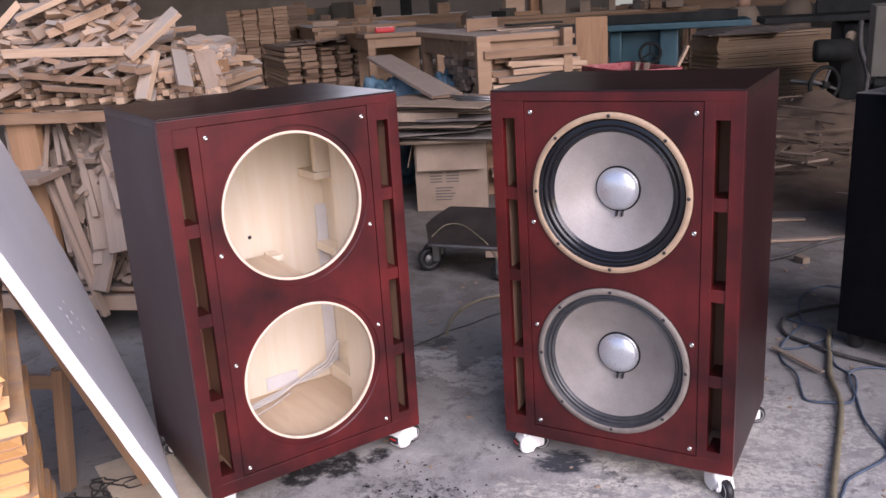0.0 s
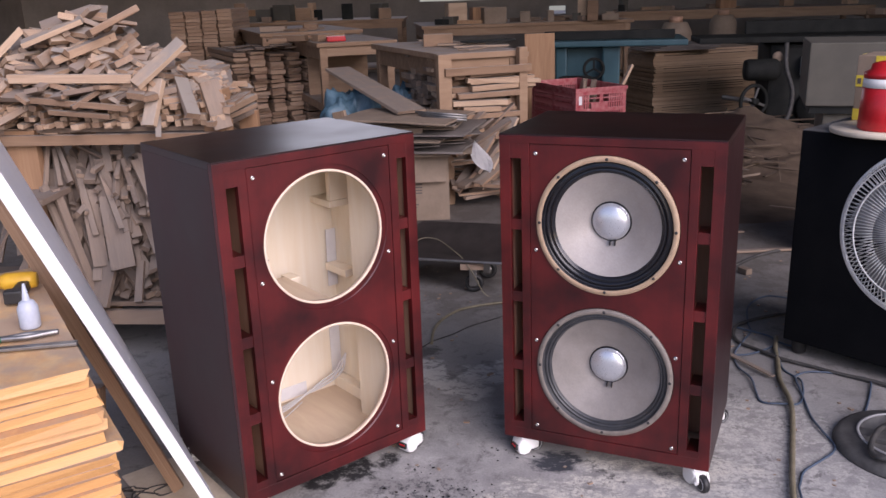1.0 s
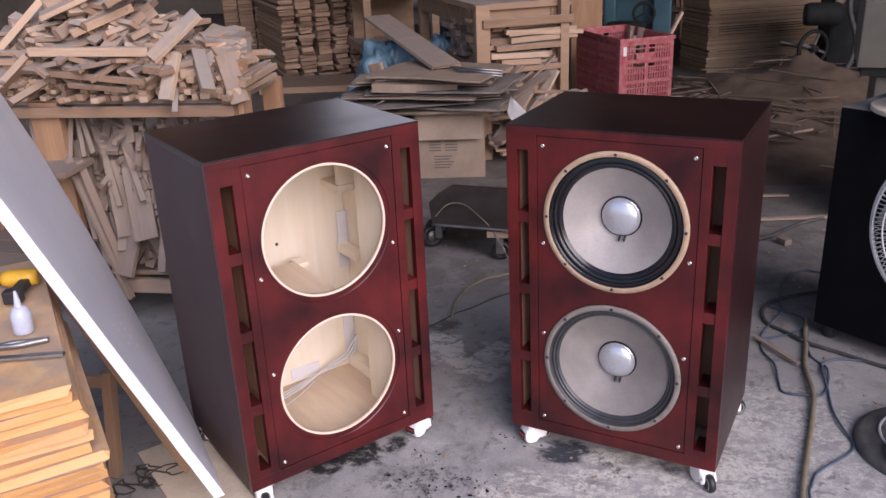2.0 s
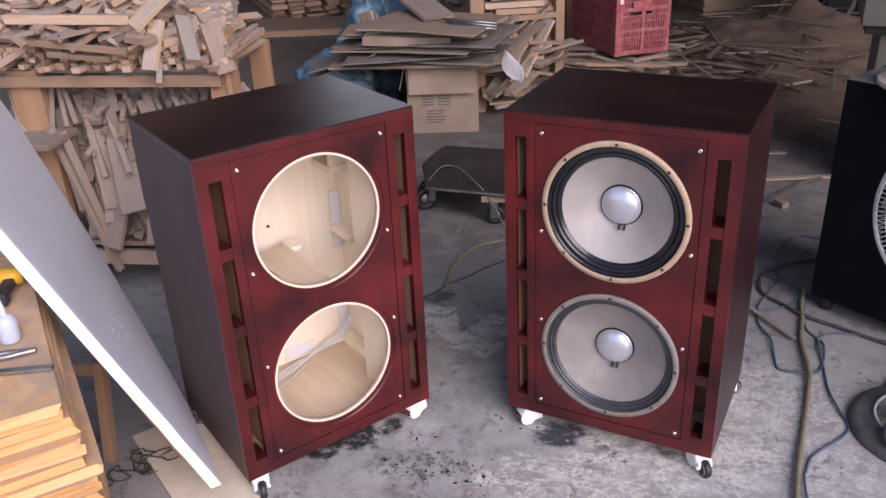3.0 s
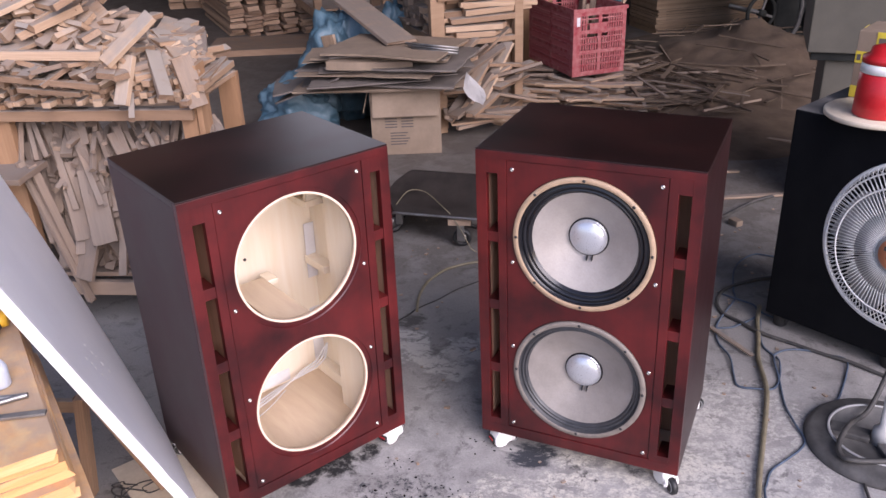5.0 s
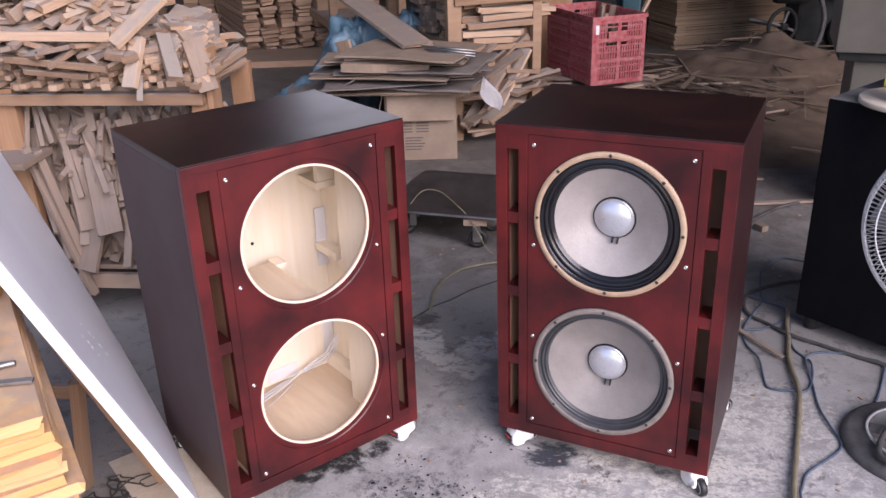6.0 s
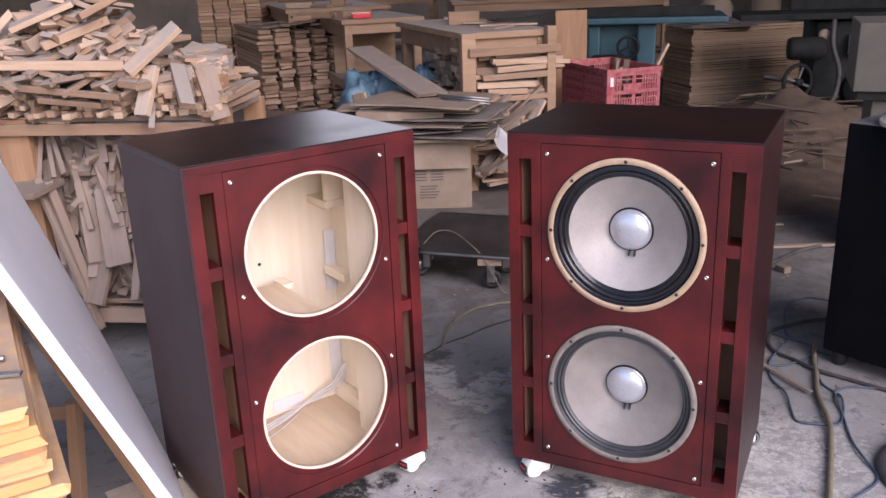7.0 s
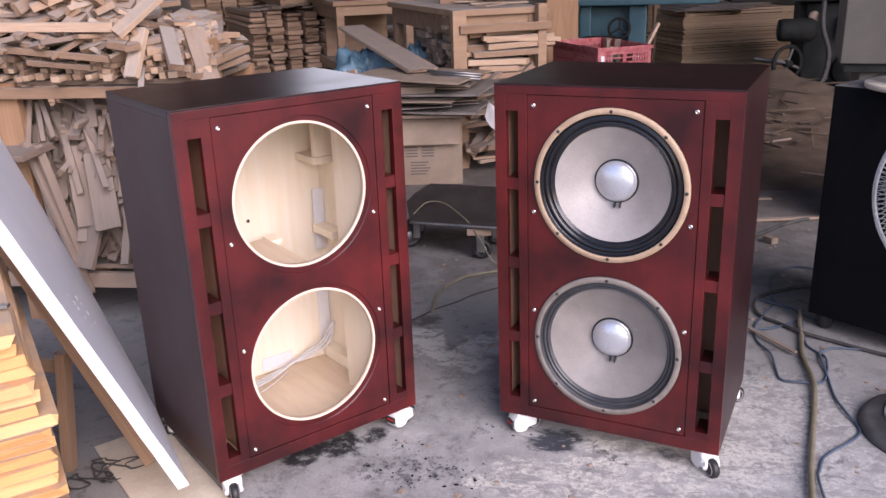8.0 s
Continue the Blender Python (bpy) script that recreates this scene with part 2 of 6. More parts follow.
M_ORANGE = wood("fresh_plank_end", [(0.55, 0.27, 0.09), (0.68, 0.37, 0.14), (0.75, 0.48, 0.22)], 0.7, (7, 3, 20), (0.36, 0.285, 0.225), 0.75, vary=0.35)
M_BROWN = wood("brown_board_stack", [(0.2, 0.12, 0.074), (0.33, 0.21, 0.135), (0.46, 0.315, 0.21)], 0.85, (1.5, 6, 6), (0.2, 0.16, 0.128), 0.7)
M_SHEET = wood("brown_sheet_edges", [(0.26, 0.17, 0.105), (0.38, 0.26, 0.165), (0.48, 0.345, 0.23)], 0.85, (1.5, 6, 6), (0.24, 0.2, 0.15), 0.7)
M_LATH = wood("brown_lath", [(0.085, 0.06, 0.042), (0.13, 0.092, 0.064), (0.19, 0.14, 0.1)], 0.9, (1.5, 6, 6), vary=0.6)
M_BENCH = wood("old_bench_timber", [(0.17, 0.1, 0.058), (0.265, 0.165, 0.1), (0.345, 0.23, 0.145)], 0.85, (1.2, 8, 8), (0.3, 0.27, 0.245), 0.85, vary=0.3)
M_CARD = mottled("dusty_cardboard", (0.19, 0.14, 0.1), (0.27, 0.205, 0.15), 0.85, 5, 50, 0.1)
M_CARD_GREY = mottled("grey_dusty_sheet", (0.11, 0.093, 0.083), (0.2, 0.172, 0.152), 0.85, 4, 60, 0.1)
M_INK = mottled("faded_ink", (0.07, 0.06, 0.055), (0.12, 0.1, 0.09), 0.9, 30, 90, 0)
M_BLUE_BAG = mottled("blue_plastic_bag", (0.03, 0.085, 0.13), (0.13, 0.21, 0.26), 0.45, 7, 30, 0.4)
M_FOIL = mottled("pale_blue_film", (0.76, 0.78, 0.87), (0.84, 0.86, 0.94), 0.33, 2.5, 25, 0.01)
M_FOAM = mottled("white_board_edge", (0.78, 0.78, 0.79), (0.86, 0.86, 0.87), 0.55, 12, 80, 0.2)
M_BLACK_BOX = mottled("black_carpet_paint", (0.003, 0.0035, 0.005), (0.006, 0.0065, 0.008), 0.7, 6, 120, 0.2)
M_DUST_TOP = mottled("dusty_black_top", (0.1, 0.095, 0.09), (0.2, 0.19, 0.18), 0.85, 6, 60, 0.15)
M_DISC = mottled("pale_wood_disc", (0.55, 0.47, 0.36), (0.68, 0.6, 0.48), 0.7, 10, 80, 0.1)
M_GREY_PANEL = mottled("grey_painted_panel", (0.06, 0.055, 0.044), (0.092, 0.084, 0.067), 0.75, 4, 90, 0.08)
M_YELLOW = mottled("yellow_tape", (0.55, 0.42, 0.03), (0.68, 0.53, 0.05), 0.5, 15, 60, 0.05)
M_DRILL = mottled("yellow_drill_plastic", (0.6, 0.33, 0.02), (0.72, 0.42, 0.03), 0.45, 15, 80, 0.05)
M_GREEN = mottled("green_grip", (0.01, 0.16, 0.08), (0.02, 0.24, 0.12), 0.45, 15, 80, 0.05)
M_STEEL = mottled("worn_steel", (0.2, 0.195, 0.19), (0.36, 0.35, 0.34), 0.45, 14, 120, 0.06, 0.9)
M_IRON = mottled("dark_cast_iron", (0.006, 0.007, 0.007), (0.022, 0.023, 0.021), 0.75, 7, 60, 0.2)
M_DECK = mottled("dusty_trolley_deck", (0.035, 0.028, 0.025), (0.085, 0.07, 0.062), 0.7, 5, 60, 0.15)
M_TEAL = mottled("teal_machine_paint", (0.01, 0.045, 0.06), (0.03, 0.085, 0.105), 0.5, 4, 60, 0.1)
M_CRATE = mottled("dusty_red_crate", (0.3, 0.022, 0.035), (0.46, 0.19, 0.18), 0.6, 22, 90, 0.15)
M_GREY_PLASTIC = mottled("grey_fan_plastic", (0.3, 0.3, 0.3), (0.42, 0.42, 0.41), 0.45, 8, 80, 0.05)
M_FAN_WIRE = mottled("pale_fan_wire", (0.6, 0.6, 0.58), (0.72, 0.72, 0.7), 0.4, 20, 90, 0)
M_FAN_BASE = mottled("dusty_black_base", (0.035, 0.034, 0.033), (0.13, 0.125, 0.12), 0.7, 9, 60, 0.1)
M_ORANGE_HUB = mottled("orange_hub_sticker", (0.62, 0.22, 0.1), (0.7, 0.28, 0.14), 0.5, 20, 90, 0)
M_CABLE_BLUE = mottled("blue_cable", (0.035, 0.055, 0.09), (0.085, 0.115, 0.16), 0.6, 20, 90, 0)
M_CABLE_DARK = mottled("dark_cable", (0.03, 0.03, 0.03), (0.075, 0.07, 0.065), 0.65, 20, 90, 0)
M_HOSE = mottled("olive_air_hose", (0.14, 0.12, 0.075), (0.22, 0.19, 0.13), 0.55, 20, 90, 0)
M_WIRE_GREY = mottled("grey_wire", (0.56, 0.55, 0.55), (0.68, 0.67, 0.67), 0.4, 20, 90, 0)
M_SAWDUST = mottled("brown_sawdust", (0.075, 0.05, 0.034), (0.15, 0.105, 0.072), 0.95, 6, 90, 0.5)
M_WALL = mottled("grimy_plaster", (0.17, 0.145, 0.125), (0.28, 0.245, 0.215), 0.85, 1.2, 20, 0.15)
M_ROOF = mottled("dark_metal_roof", (0.07, 0.07, 0.072), (0.13, 0.13, 0.13), 0.6, 1.5, 20, 0.1)
M_BLACK_BOX.node_tree.nodes["Principled BSDF"].inputs["Specular IOR Level"].default_value = 0.08
M_IRON.node_tree.nodes["Principled BSDF"].inputs["Specular IOR Level"].default_value = 0.2
foam = M_FOIL.node_tree.nodes["Principled BSDF"]      # light shines through the thin foam board
foam.inputs["Subsurface Weight"].default_value, foam.inputs["Subsurface Scale"].default_value = 0.9, 0.06
foam.inputs["Subsurface Radius"].default_value = (1, 1, 1)


# ---- builders ----
def part(name, bm, mat, parent, label=""):
    """Links a bmesh as one mesh object under a thing or a part."""
    me = bpy.data.meshes.new(name)
    bm.normal_update()
    bm.to_mesh(me)
    bm.free()
    for m in (mat if isinstance(mat, (list, tuple)) else [mat]):
        me.materials.append(m)
    ob = new(name, me)
    ob.parent = parent
    return tagged(ob, label)


def thing(name, m, label, category, group="", kind=""):
    ob = new(name)
    ob.empty_display_size = 0.1
    ob.matrix_basis = m
    return tagged(ob, label, category, group, kind)


def solid(name, bm, mat, label, category, group="", kind="", m=None):
    """A thing that is one mesh."""
    ob = part(name, bm, mat, None)
    if m is not None:
        ob.matrix_basis = m
    return tagged(ob, label, category, group, kind)


def block(bm, x0, x1, y0, y1, z0, z1, bevel=0.0, m=None, mat=0):
    made = bmesh.ops.create_cube(bm, size=1.0)["verts"]
    bmesh.ops.transform(bm, verts=made, matrix=Matrix.LocRotScale(((x0 + x1) / 2, (y0 + y1) / 2, (z0 + z1) / 2), None, (x1 - x0, y1 - y0, z1 - z0)))
    if bevel:
        edges = list({e for v in made for e in v.link_edges})
        out = bmesh.ops.bevel(bm, geom=edges, offset=bevel, segments=2, affect="EDGES", profile=0.6)
        made = list({v for f in out["faces"] for v in f.verts} | {v for v in made if v.is_valid})
    if m is not None:
        bmesh.ops.transform(bm, verts=made, matrix=m)
    if mat:
        for f in {f for v in made for f in v.link_faces}:
            f.material_index = mat
    return made


def boxed(*args, **kw):
    bm = bmesh.new()
    block(bm, *args, **kw)
    return bm


def lathe(bm, profile, segs=48, m=None, closed=False, smooth=True, mat=0):
    """Turns (radius, height) pairs round local z."""
    rings = []
    for r, h in profile:
        if r < 1e-6:
            rings.append([bm.verts.new((0, 0, h))])
        else:
            rings.append([bm.verts.new((r * math.cos(2 * math.pi * i / segs), r * math.sin(2 * math.pi * i / segs), h)) for i in range(segs)])
    pairs = list(zip(rings, rings[1:])) + ([(rings[-1], rings[0])] if closed else [])
    for a, b in pairs:
        for i in range(segs):
            j = (i + 1) % segs
            vs = [a[i % len(a)], a[j % len(a)], b[j % len(b)], b[i % len(b)]]
            vs = list(dict.fromkeys(vs))
            if len(vs) > 2:
                f = bm.faces.new(vs)
                f.smooth, f.material_index = smooth, mat
    if m is not None:
        bmesh.ops.transform(bm, verts=[v for ring in rings for v in ring], matrix=m)
    return bm


FRONT = pose(0, 0, 0, 90)          # turns lathe's z towards local -y


def turned(profile, segs=48, m=None, **kw):
    bm = bmesh.new()
    lathe(bm, profile, segs, m, **kw)
    bmesh.ops.recalc_face_normals(bm, faces=bm.faces)
    return bm


def tube(points, radius, segs=8, cyclic=False):
    """A round bar or cable along a smooth line through the points."""
    pts = [Vector(p) for p in points]
    fine = []
    count = len(pts)
    steps = 6
    for i in range(count if cyclic else count - 1):
        def g(k):
            return pts[k % count] if cyclic else pts[max(0, min(count - 1, k))]
        a, b, c, d = g(i - 1), g(i), g(i + 1), g(i + 2)
        for s in range(steps):
            t = s / steps
            fine.append(0.5 * ((2 * b) + (c - a) * t + (2 * a - 5 * b + 4 * c - d) * t * t + (3 * b - a - 3 * c + d) * t ** 3))
    if not cyclic:
        fine.append(pts[-1])
    bm = bmesh.new()
    rings = []
    for i, p in enumerate(fine):
        q = fine[(i + 1) % len(fine)] if (cyclic or i < len(fine) - 1) else p
        o = fine[i - 1] if (cyclic or i > 0) else p
        along = (q - o).normalized() if (q - o).length > 1e-9 else Vector((1, 0, 0))
        side = along.cross(Vector((0, 0, 1)))
        side = side.normalized() if side.length > 1e-3 else Vector((1, 0, 0))
        up = side.cross(along).normalized()
        rings.append([bm.verts.new(p + radius * (math.cos(2 * math.pi * k / segs) * side + math.sin(2 * math.pi * k / segs) * up)) for k in range(segs)])
    for i in range(len(rings) if cyclic else len(rings) - 1):
        a, b = rings[i], rings[(i + 1) % len(rings)]
        for k in range(segs):
            f = bm.faces.new((a[k], a[(k + 1) % segs], b[(k + 1) % segs], b[k]))
            f.smooth = True
    if not cyclic:
        bm.faces.new(rings[0][::-1])
        bm.faces.new(rings[-1])
    return bm


def straight(bm, a, b, radius, segs=8):
    a, b = Vector(a), Vector(b)
    turn = (b - a).to_track_quat("Z", "Y").to_matrix().to_4x4()
    lathe(bm, [(0, 0), (radius, 0), (radius, (b - a).length), (0, (b - a).length)], segs, Matrix.Translation(a) @ turn)


# rough-sawn lengths of wood, one unit long, shared by all sticks and planks
SAWN = []
_r = random.Random(5)
for _k in range(8):
    _b = bmesh.new()
    bmesh.ops.create_cube(_b, size=1.0)
    bmesh.ops.bevel(_b, geom=[e for e in _b.edges if abs(e.verts[0].co.x - e.verts[1].co.x) > 0.5], offset=0.05, segments=1, affect="EDGES")
    for _v in _b.verts:
        _v.co.x += _r.uniform(-0.012, 0.012)
        _v.co.y *= 1 + (0.12 * _r.random() - 0.06)
    _m = bpy.data.meshes.new("sawn_length")
    _b.to_mesh(_m)
    _b.free()
    SAWN.append(_m)
_cache = {}


def stick(parent, a, b, width, thick, roll, mat, rng, name="stick"):
    """A sawn length of wood from a to b, in the parent's space."""
    a, b = Vector(a), Vector(b)
    k = rng.randrange(len(SAWN))
    me = _cache.get((k, mat.name))
    if me is None:
        me = SAWN[k].copy()
        me.materials.append(mat)
        _cache[(k, mat.name)] = me
    ob = new(name, me)
    along = (b - a).normalized()
    side = Vector((0, 0, 1)).cross(along)
    side = side.normalized() if side.length > 1e-3 else Vector((0, 1, 0))
    up = along.cross(side)
    turn = Matrix((along, side, up)).transposed().to_4x4() @ Matrix.Rotation(radians(roll), 4, "X")
    ob.parent = parent
    ob.matrix_basis = Matrix.Translation((a + b) / 2) @ turn @ Matrix.Diagonal(((b - a).length, width, thick, 1))
    return ob


# ---- the hall ----
def sheet(x0, x1, y0, y1, z, cuts):
    bm = bmesh.new()
    bmesh.ops.create_grid(bm, x_segments=cuts, y_segments=cuts, size=0.5)
    bmesh.ops.transform(bm, verts=bm.verts, matrix=Matrix.LocRotScale(((x0 + x1) / 2, (y0 + y1) / 2, z), None, (x1 - x0, y1 - y0, 1)))
    return bm


solid("floor", sheet(-60, 60, -60, 60, 0, 4), M_FLOOR, "grey concrete workshop floor with dust and oil stains", "floor", kind="structure")


def wall(name, pieces, label):
    bm = bmesh.new()
    for p in pieces:
        block(bm, *p)
    return solid(name, bm, M_WALL, label, "wall", kind="structure")


wall("wall_north", [(-9, -1.5, 15.8, 16, 0, 2.1), (-1.5, 0.4, 15.8, 16, 0, 1.24), (0.4, 0.85, 15.8, 16, 0, 2.1), (0.85, 1.15, 15.8, 16, 0, 0.96), (0.85, 1.15, 15.8, 16, 1.1, 2.1), (1.15, 9, 15.8, 16, 0, 2.1), (-9, -4.3, 15.8, 16, 2.1, 4.1), (-1.6, 9, 15.8, 16, 2.1, 4.1), (-9, 9, 15.8, 16, 4.1, 5)],
     "grimy plaster end wall with a high window opening")
wall("wall_west", [(-9.2, -9, 0.6, 16, 0, 5)], "grimy plaster side wall of the workshop")
wall("wall_east", [(9, 9.2, 0.6, 16, 0, 5)], "grimy plaster side wall of the workshop")
bm = bmesh.new()
block(bm, -9.2, 9.2, 1.9, 16, 5, 5.15)
for i in range(5):
    block(bm, -9, 9, 2.6 + 2.6 * i, 2.72 + 2.6 * i, 4.75, 4.999)
solid("ceiling", bm, M_ROOF, "dark metal roof on steel beams", "ceiling", kind="structure")
bm = bmesh.new()
for x in (-4.3, -3.4, -2.5, -1.68):
    block(bm, x, x + 0.08, 15.82, 15.9, 2.1, 4.1)
for z in (2.1, 3.06, 4.02):
    block(bm, -4.3, -1.6, 15.81, 15.91, z, z + 0.08)
solid("window_1", bm, M_IRON, "high steel-framed window opening in the end wall", "window", kind="structure")


# ---- loudspeaker cabinets ----
W2, DEPTH, TOP, BOT = 0.305, 0.452, 1.012, 0.071
HOLES = (0.764, 0.328)


def baffle_mesh(w2, z0, z1, y0, y1, r_out, r_in, step, segs=72):
    """A panel with two round openings, each with a shallow rebate."""
    bm = bmesh.new()
    mid = (z0 + z1) / 2
    for cz, lo, hi in ((HOLES[1], z0, mid), (HOLES[0], mid, z1)):
        loops = [[] for _ in range(6)]
        for i in range(segs):
            a = 2 * math.pi * (i + 0.5) / segs
            c, s = math.cos(a), math.sin(a)
            k = min((w2 / abs(c)) if abs(c) > 1e-9 else 9, ((hi - cz) / s) if s > 1e-9 else ((cz - lo) / -s) if s < -1e-9 else 9)
            ring = [(k * c, y0, cz + k * s), (r_out * c, y0, cz + r_out * s), (r_out * c, y0 + step, cz + r_out * s),
                    (r_in * c, y0 + step, cz + r_in * s), (r_in * c, y1, cz + r_in * s), (k * c, y1, cz + k * s)]
            for n, p in enumerate(ring):
                loops[n].append(bm.verts.new(p))
        corners = {}
        for n in range(5):
            for i in range(segs):
                j = (i + 1) % segs
                a, b, c, d = loops[n][i], loops[n][j], loops[n + 1][j], loops[n + 1][i]
                f = bm.faces.new((a, b, c, d))
                f.smooth = n in (1, 3)
        for y, loop in ((y0, loops[0]), (y1, loops[5])):
            for x, z in ((w2, hi), (-w2, hi), (-w2, lo), (w2, lo)):
                near = sorted(range(segs), key=lambda i: (loop[i].co.x - x) ** 2 + (loop[i].co.z - z) ** 2)[:2]
                if (loop[near[0]].co - Vector((x, y, z))).length > 1e-4:
                    bm.faces.new((loop[near[0]], loop[near[1]], bm.verts.new((x, y, z))))
    bmesh.ops.remove_doubles(bm, verts=bm.verts, dist=1e-5)
    # outer edge
    block(bm, -w2, -w2 + 0.002, y0 + 0.001, y1, z0, z1)
    block(bm, w2 - 0.002, w2, y0 + 0.001, y1, z0, z1)
    block(bm, -w2, w2, y0 + 0.001, y1, z1 - 0.002, z1)
    block(bm, -w2, w2, y0 + 0.001, y1, z0, z0 + 0.002)
    bmesh.ops.recalc_face_normals(bm, faces=bm.faces)
    return bm


def profile_block(bm, outline, y0, y1, bevel):
    """A side profile in x and z, drawn out across y, with rounded rims."""
    a = [bm.verts.new((x, y0, z)) for x, z in outline]
    c = [bm.verts.new((x, y1, z)) for x, z in outline]
    caps = [bm.faces.new(a), bm.faces.new(c[::-1])]
    n = len(outline)
    for i in range(n):
        j = (i + 1) % n
        bm.faces.new((a[j], a[i], c[i], c[j])).smooth = True
    rim = [e for f in caps for e in f.edges]
    bmesh.ops.bevel(bm, geom=rim, offset=bevel, segments=3, affect="EDGES", profile=0.5)


def caster(parent, x, y, turn):
    """White hooded swivel caster: closed hood in front, two cheeks behind it with a dark wheel between, a brake pedal."""
    base = pose(x, y, 0, 0, 0, turn)
    bm = bmesh.new()
    block(bm, -0.026, 0.026, -0.026, 0.026, BOT - 0.004, BOT - 0.0005, 0.001)
    lathe(bm, [(0, 0.055), (0.02, 0.055), (0.02, 0.0668), (0, 0.0668)], 24)
    profile_block(bm, [(-0.031, 0.014), (-0.035, 0.024), (-0.036, 0.038), (-0.032, 0.051), (-0.022, 0.06), (-0.004, 0.064), (0.014, 0.0625), (0.026, 0.056), (0.03, 0.047), (0.024, 0.04), (0.014, 0.033), (0.008, 0.022), (0.003, 0.01), (-0.015, 0.008)], -0.0245, 0.0245, 0.006)
    for s in (-1, 1):
        y0, y1 = sorted((s * 0.0125, s * 0.0215))
        profile_block(bm, [(-0.005, 0.03), (-0.004, 0.06), (0.016, 0.0615), (0.028, 0.056), (0.036, 0.047), (0.038, 0.036), (0.036, 0.026), (0.03, 0.02), (0.023, 0.02), (0.016, 0.024), (0.006, 0.027)], y0, y1, 0.0035)
        lathe(bm, [(0, 0.0), (0.006, 0.0), (0.006, 0.002), (0, 0.0024)], 14, pose(0.029, s * 0.0214, 0.029, -90 * s))
    bmesh.ops.recalc_face_normals(bm, faces=bm.faces)
    bmesh.ops.transform(bm, verts=bm.verts, matrix=base)
    fork = part("caster", bm, M_WHITE_PLASTIC, parent, "white plastic swivel caster")
    wheel = part("wheel", turned([(0, -0.0105), (0.016, -0.0105), (0.0225, -0.0095), (0.0265, -0.006), (0.0265, 0.006), (0.0225, 0.0095), (0.016, 0.0105), (0, 0.0105)], 28,
                                 base @ pose(0.035, 0, 0.0266, 90)), M_BLACK_PLASTIC, fork, "black wheel")
    part("hub_ring", turned([(0.0165, -0.0112), (0.0185, -0.0112), (0.0185, 0.0112), (0.0165, 0.0112)], 24, base @ pose(0.035, 0, 0.0266, 90), closed=True), M_GREY_PLASTIC, wheel, "pale ring on the wheel")
    part("brake_pedal", boxed(-0.042, -0.03, -0.017, 0.017, 0.026, 0.044, 0.004, base), M_BLACK_PLASTIC, fork, "dark brake pedal")
    part("pedal_mark", boxed(-0.0435, -0.0415, -0.013, 0.009, 0.0375, 0.042, 0.0005, base), M_RED_PLASTIC, fork, "red mark on the pedal")


def woofer(parent, cz, gasket, label):
    at = pose(0, 0.0, cz) @ FRONT
    ring = part("woofer", turned([(0.182, -0.012), (0.1965, -0.012), (0.197, 0.001), (0.1964, 0.003), (0.1825, 0.003), (0.182, 0.0024)], 72, at, closed=True), gasket, parent, label)
    rc = 0.1465 if gasket is M_GASKET_TAN else 0.157
    prof = [(0.1822, 0.0025), (0.181, 0.001)] + [(rc + (0.1795 - rc) * u, h) for u, h in ((1, -0.009), (0.86, -0.011), (0.71, -0.006), (0.59, -0.006), (0.47, -0.012), (0.41, -0.0145), (0.32, -0.009), (0.23, -0.0095), (0.14, -0.016), (0, -0.02))]
    part("surround", turned(prof, 72, at), M_RUBBER if gasket is M_GASKET_TAN else M_RUBBER_GREY, ring, "ribbed black surround" if gasket is M_GASKET_TAN else "ribbed dusty grey surround")
    cone = [(rc + 0.001, -0.0185)] + [(rc + 0.0005 - (rc - 0.0555) * i / 8, -0.019 - 0.048 * (i / 8) ** 1.05) for i in range(1, 9)] + [(0.045, -0.07)]
    part("cone", turned(cone, 72, at), M_CONE if gasket is M_GASKET_TAN else M_CONE_DULL, ring, "grey paper cone")
    cap = [(0.0525, -0.064), (0.053, -0.061)] + [(0.052 * math.cos(a), -0.061 + 0.022 * math.sin(a)) for a in [math.pi / 2 * i / 10 for i in range(11)]]
    part("dust_cap", turned(cap, 48, at), M_CAP, ring, "silvery domed dust cap")
    part("glue_ring", turned([(0.0528, -0.0665), (0.0535, -0.0615), (0.056, -0.0635), (0.0575, -0.067)], 48, at), M_RUBBER, ring, "dark ring round the dust cap")
    for i in range(8):
        a = 2 * math.pi * (i + 0.5) / 8 + math.pi / 8
        part("bolt", turned([(0.0, 0.0048), (0.0035, 0.0048), (0.0045, 0.004), (0.0045, 0.001)], 8,
                            pose(0.188 * math.cos(a), 0, cz + 0.188 * math.sin(a)) @ FRONT), M_BLACK_PLASTIC, ring)
    for s in (-1, 1):
        part("lead_tab", boxed(0.006 + s * 0.007 - 0.0016, 0.006 + s * 0.007 + 0.0016, 0.05, 0.066, cz - 0.067, cz - 0.055, 0.001), M_BLACK_PLASTIC, ring)


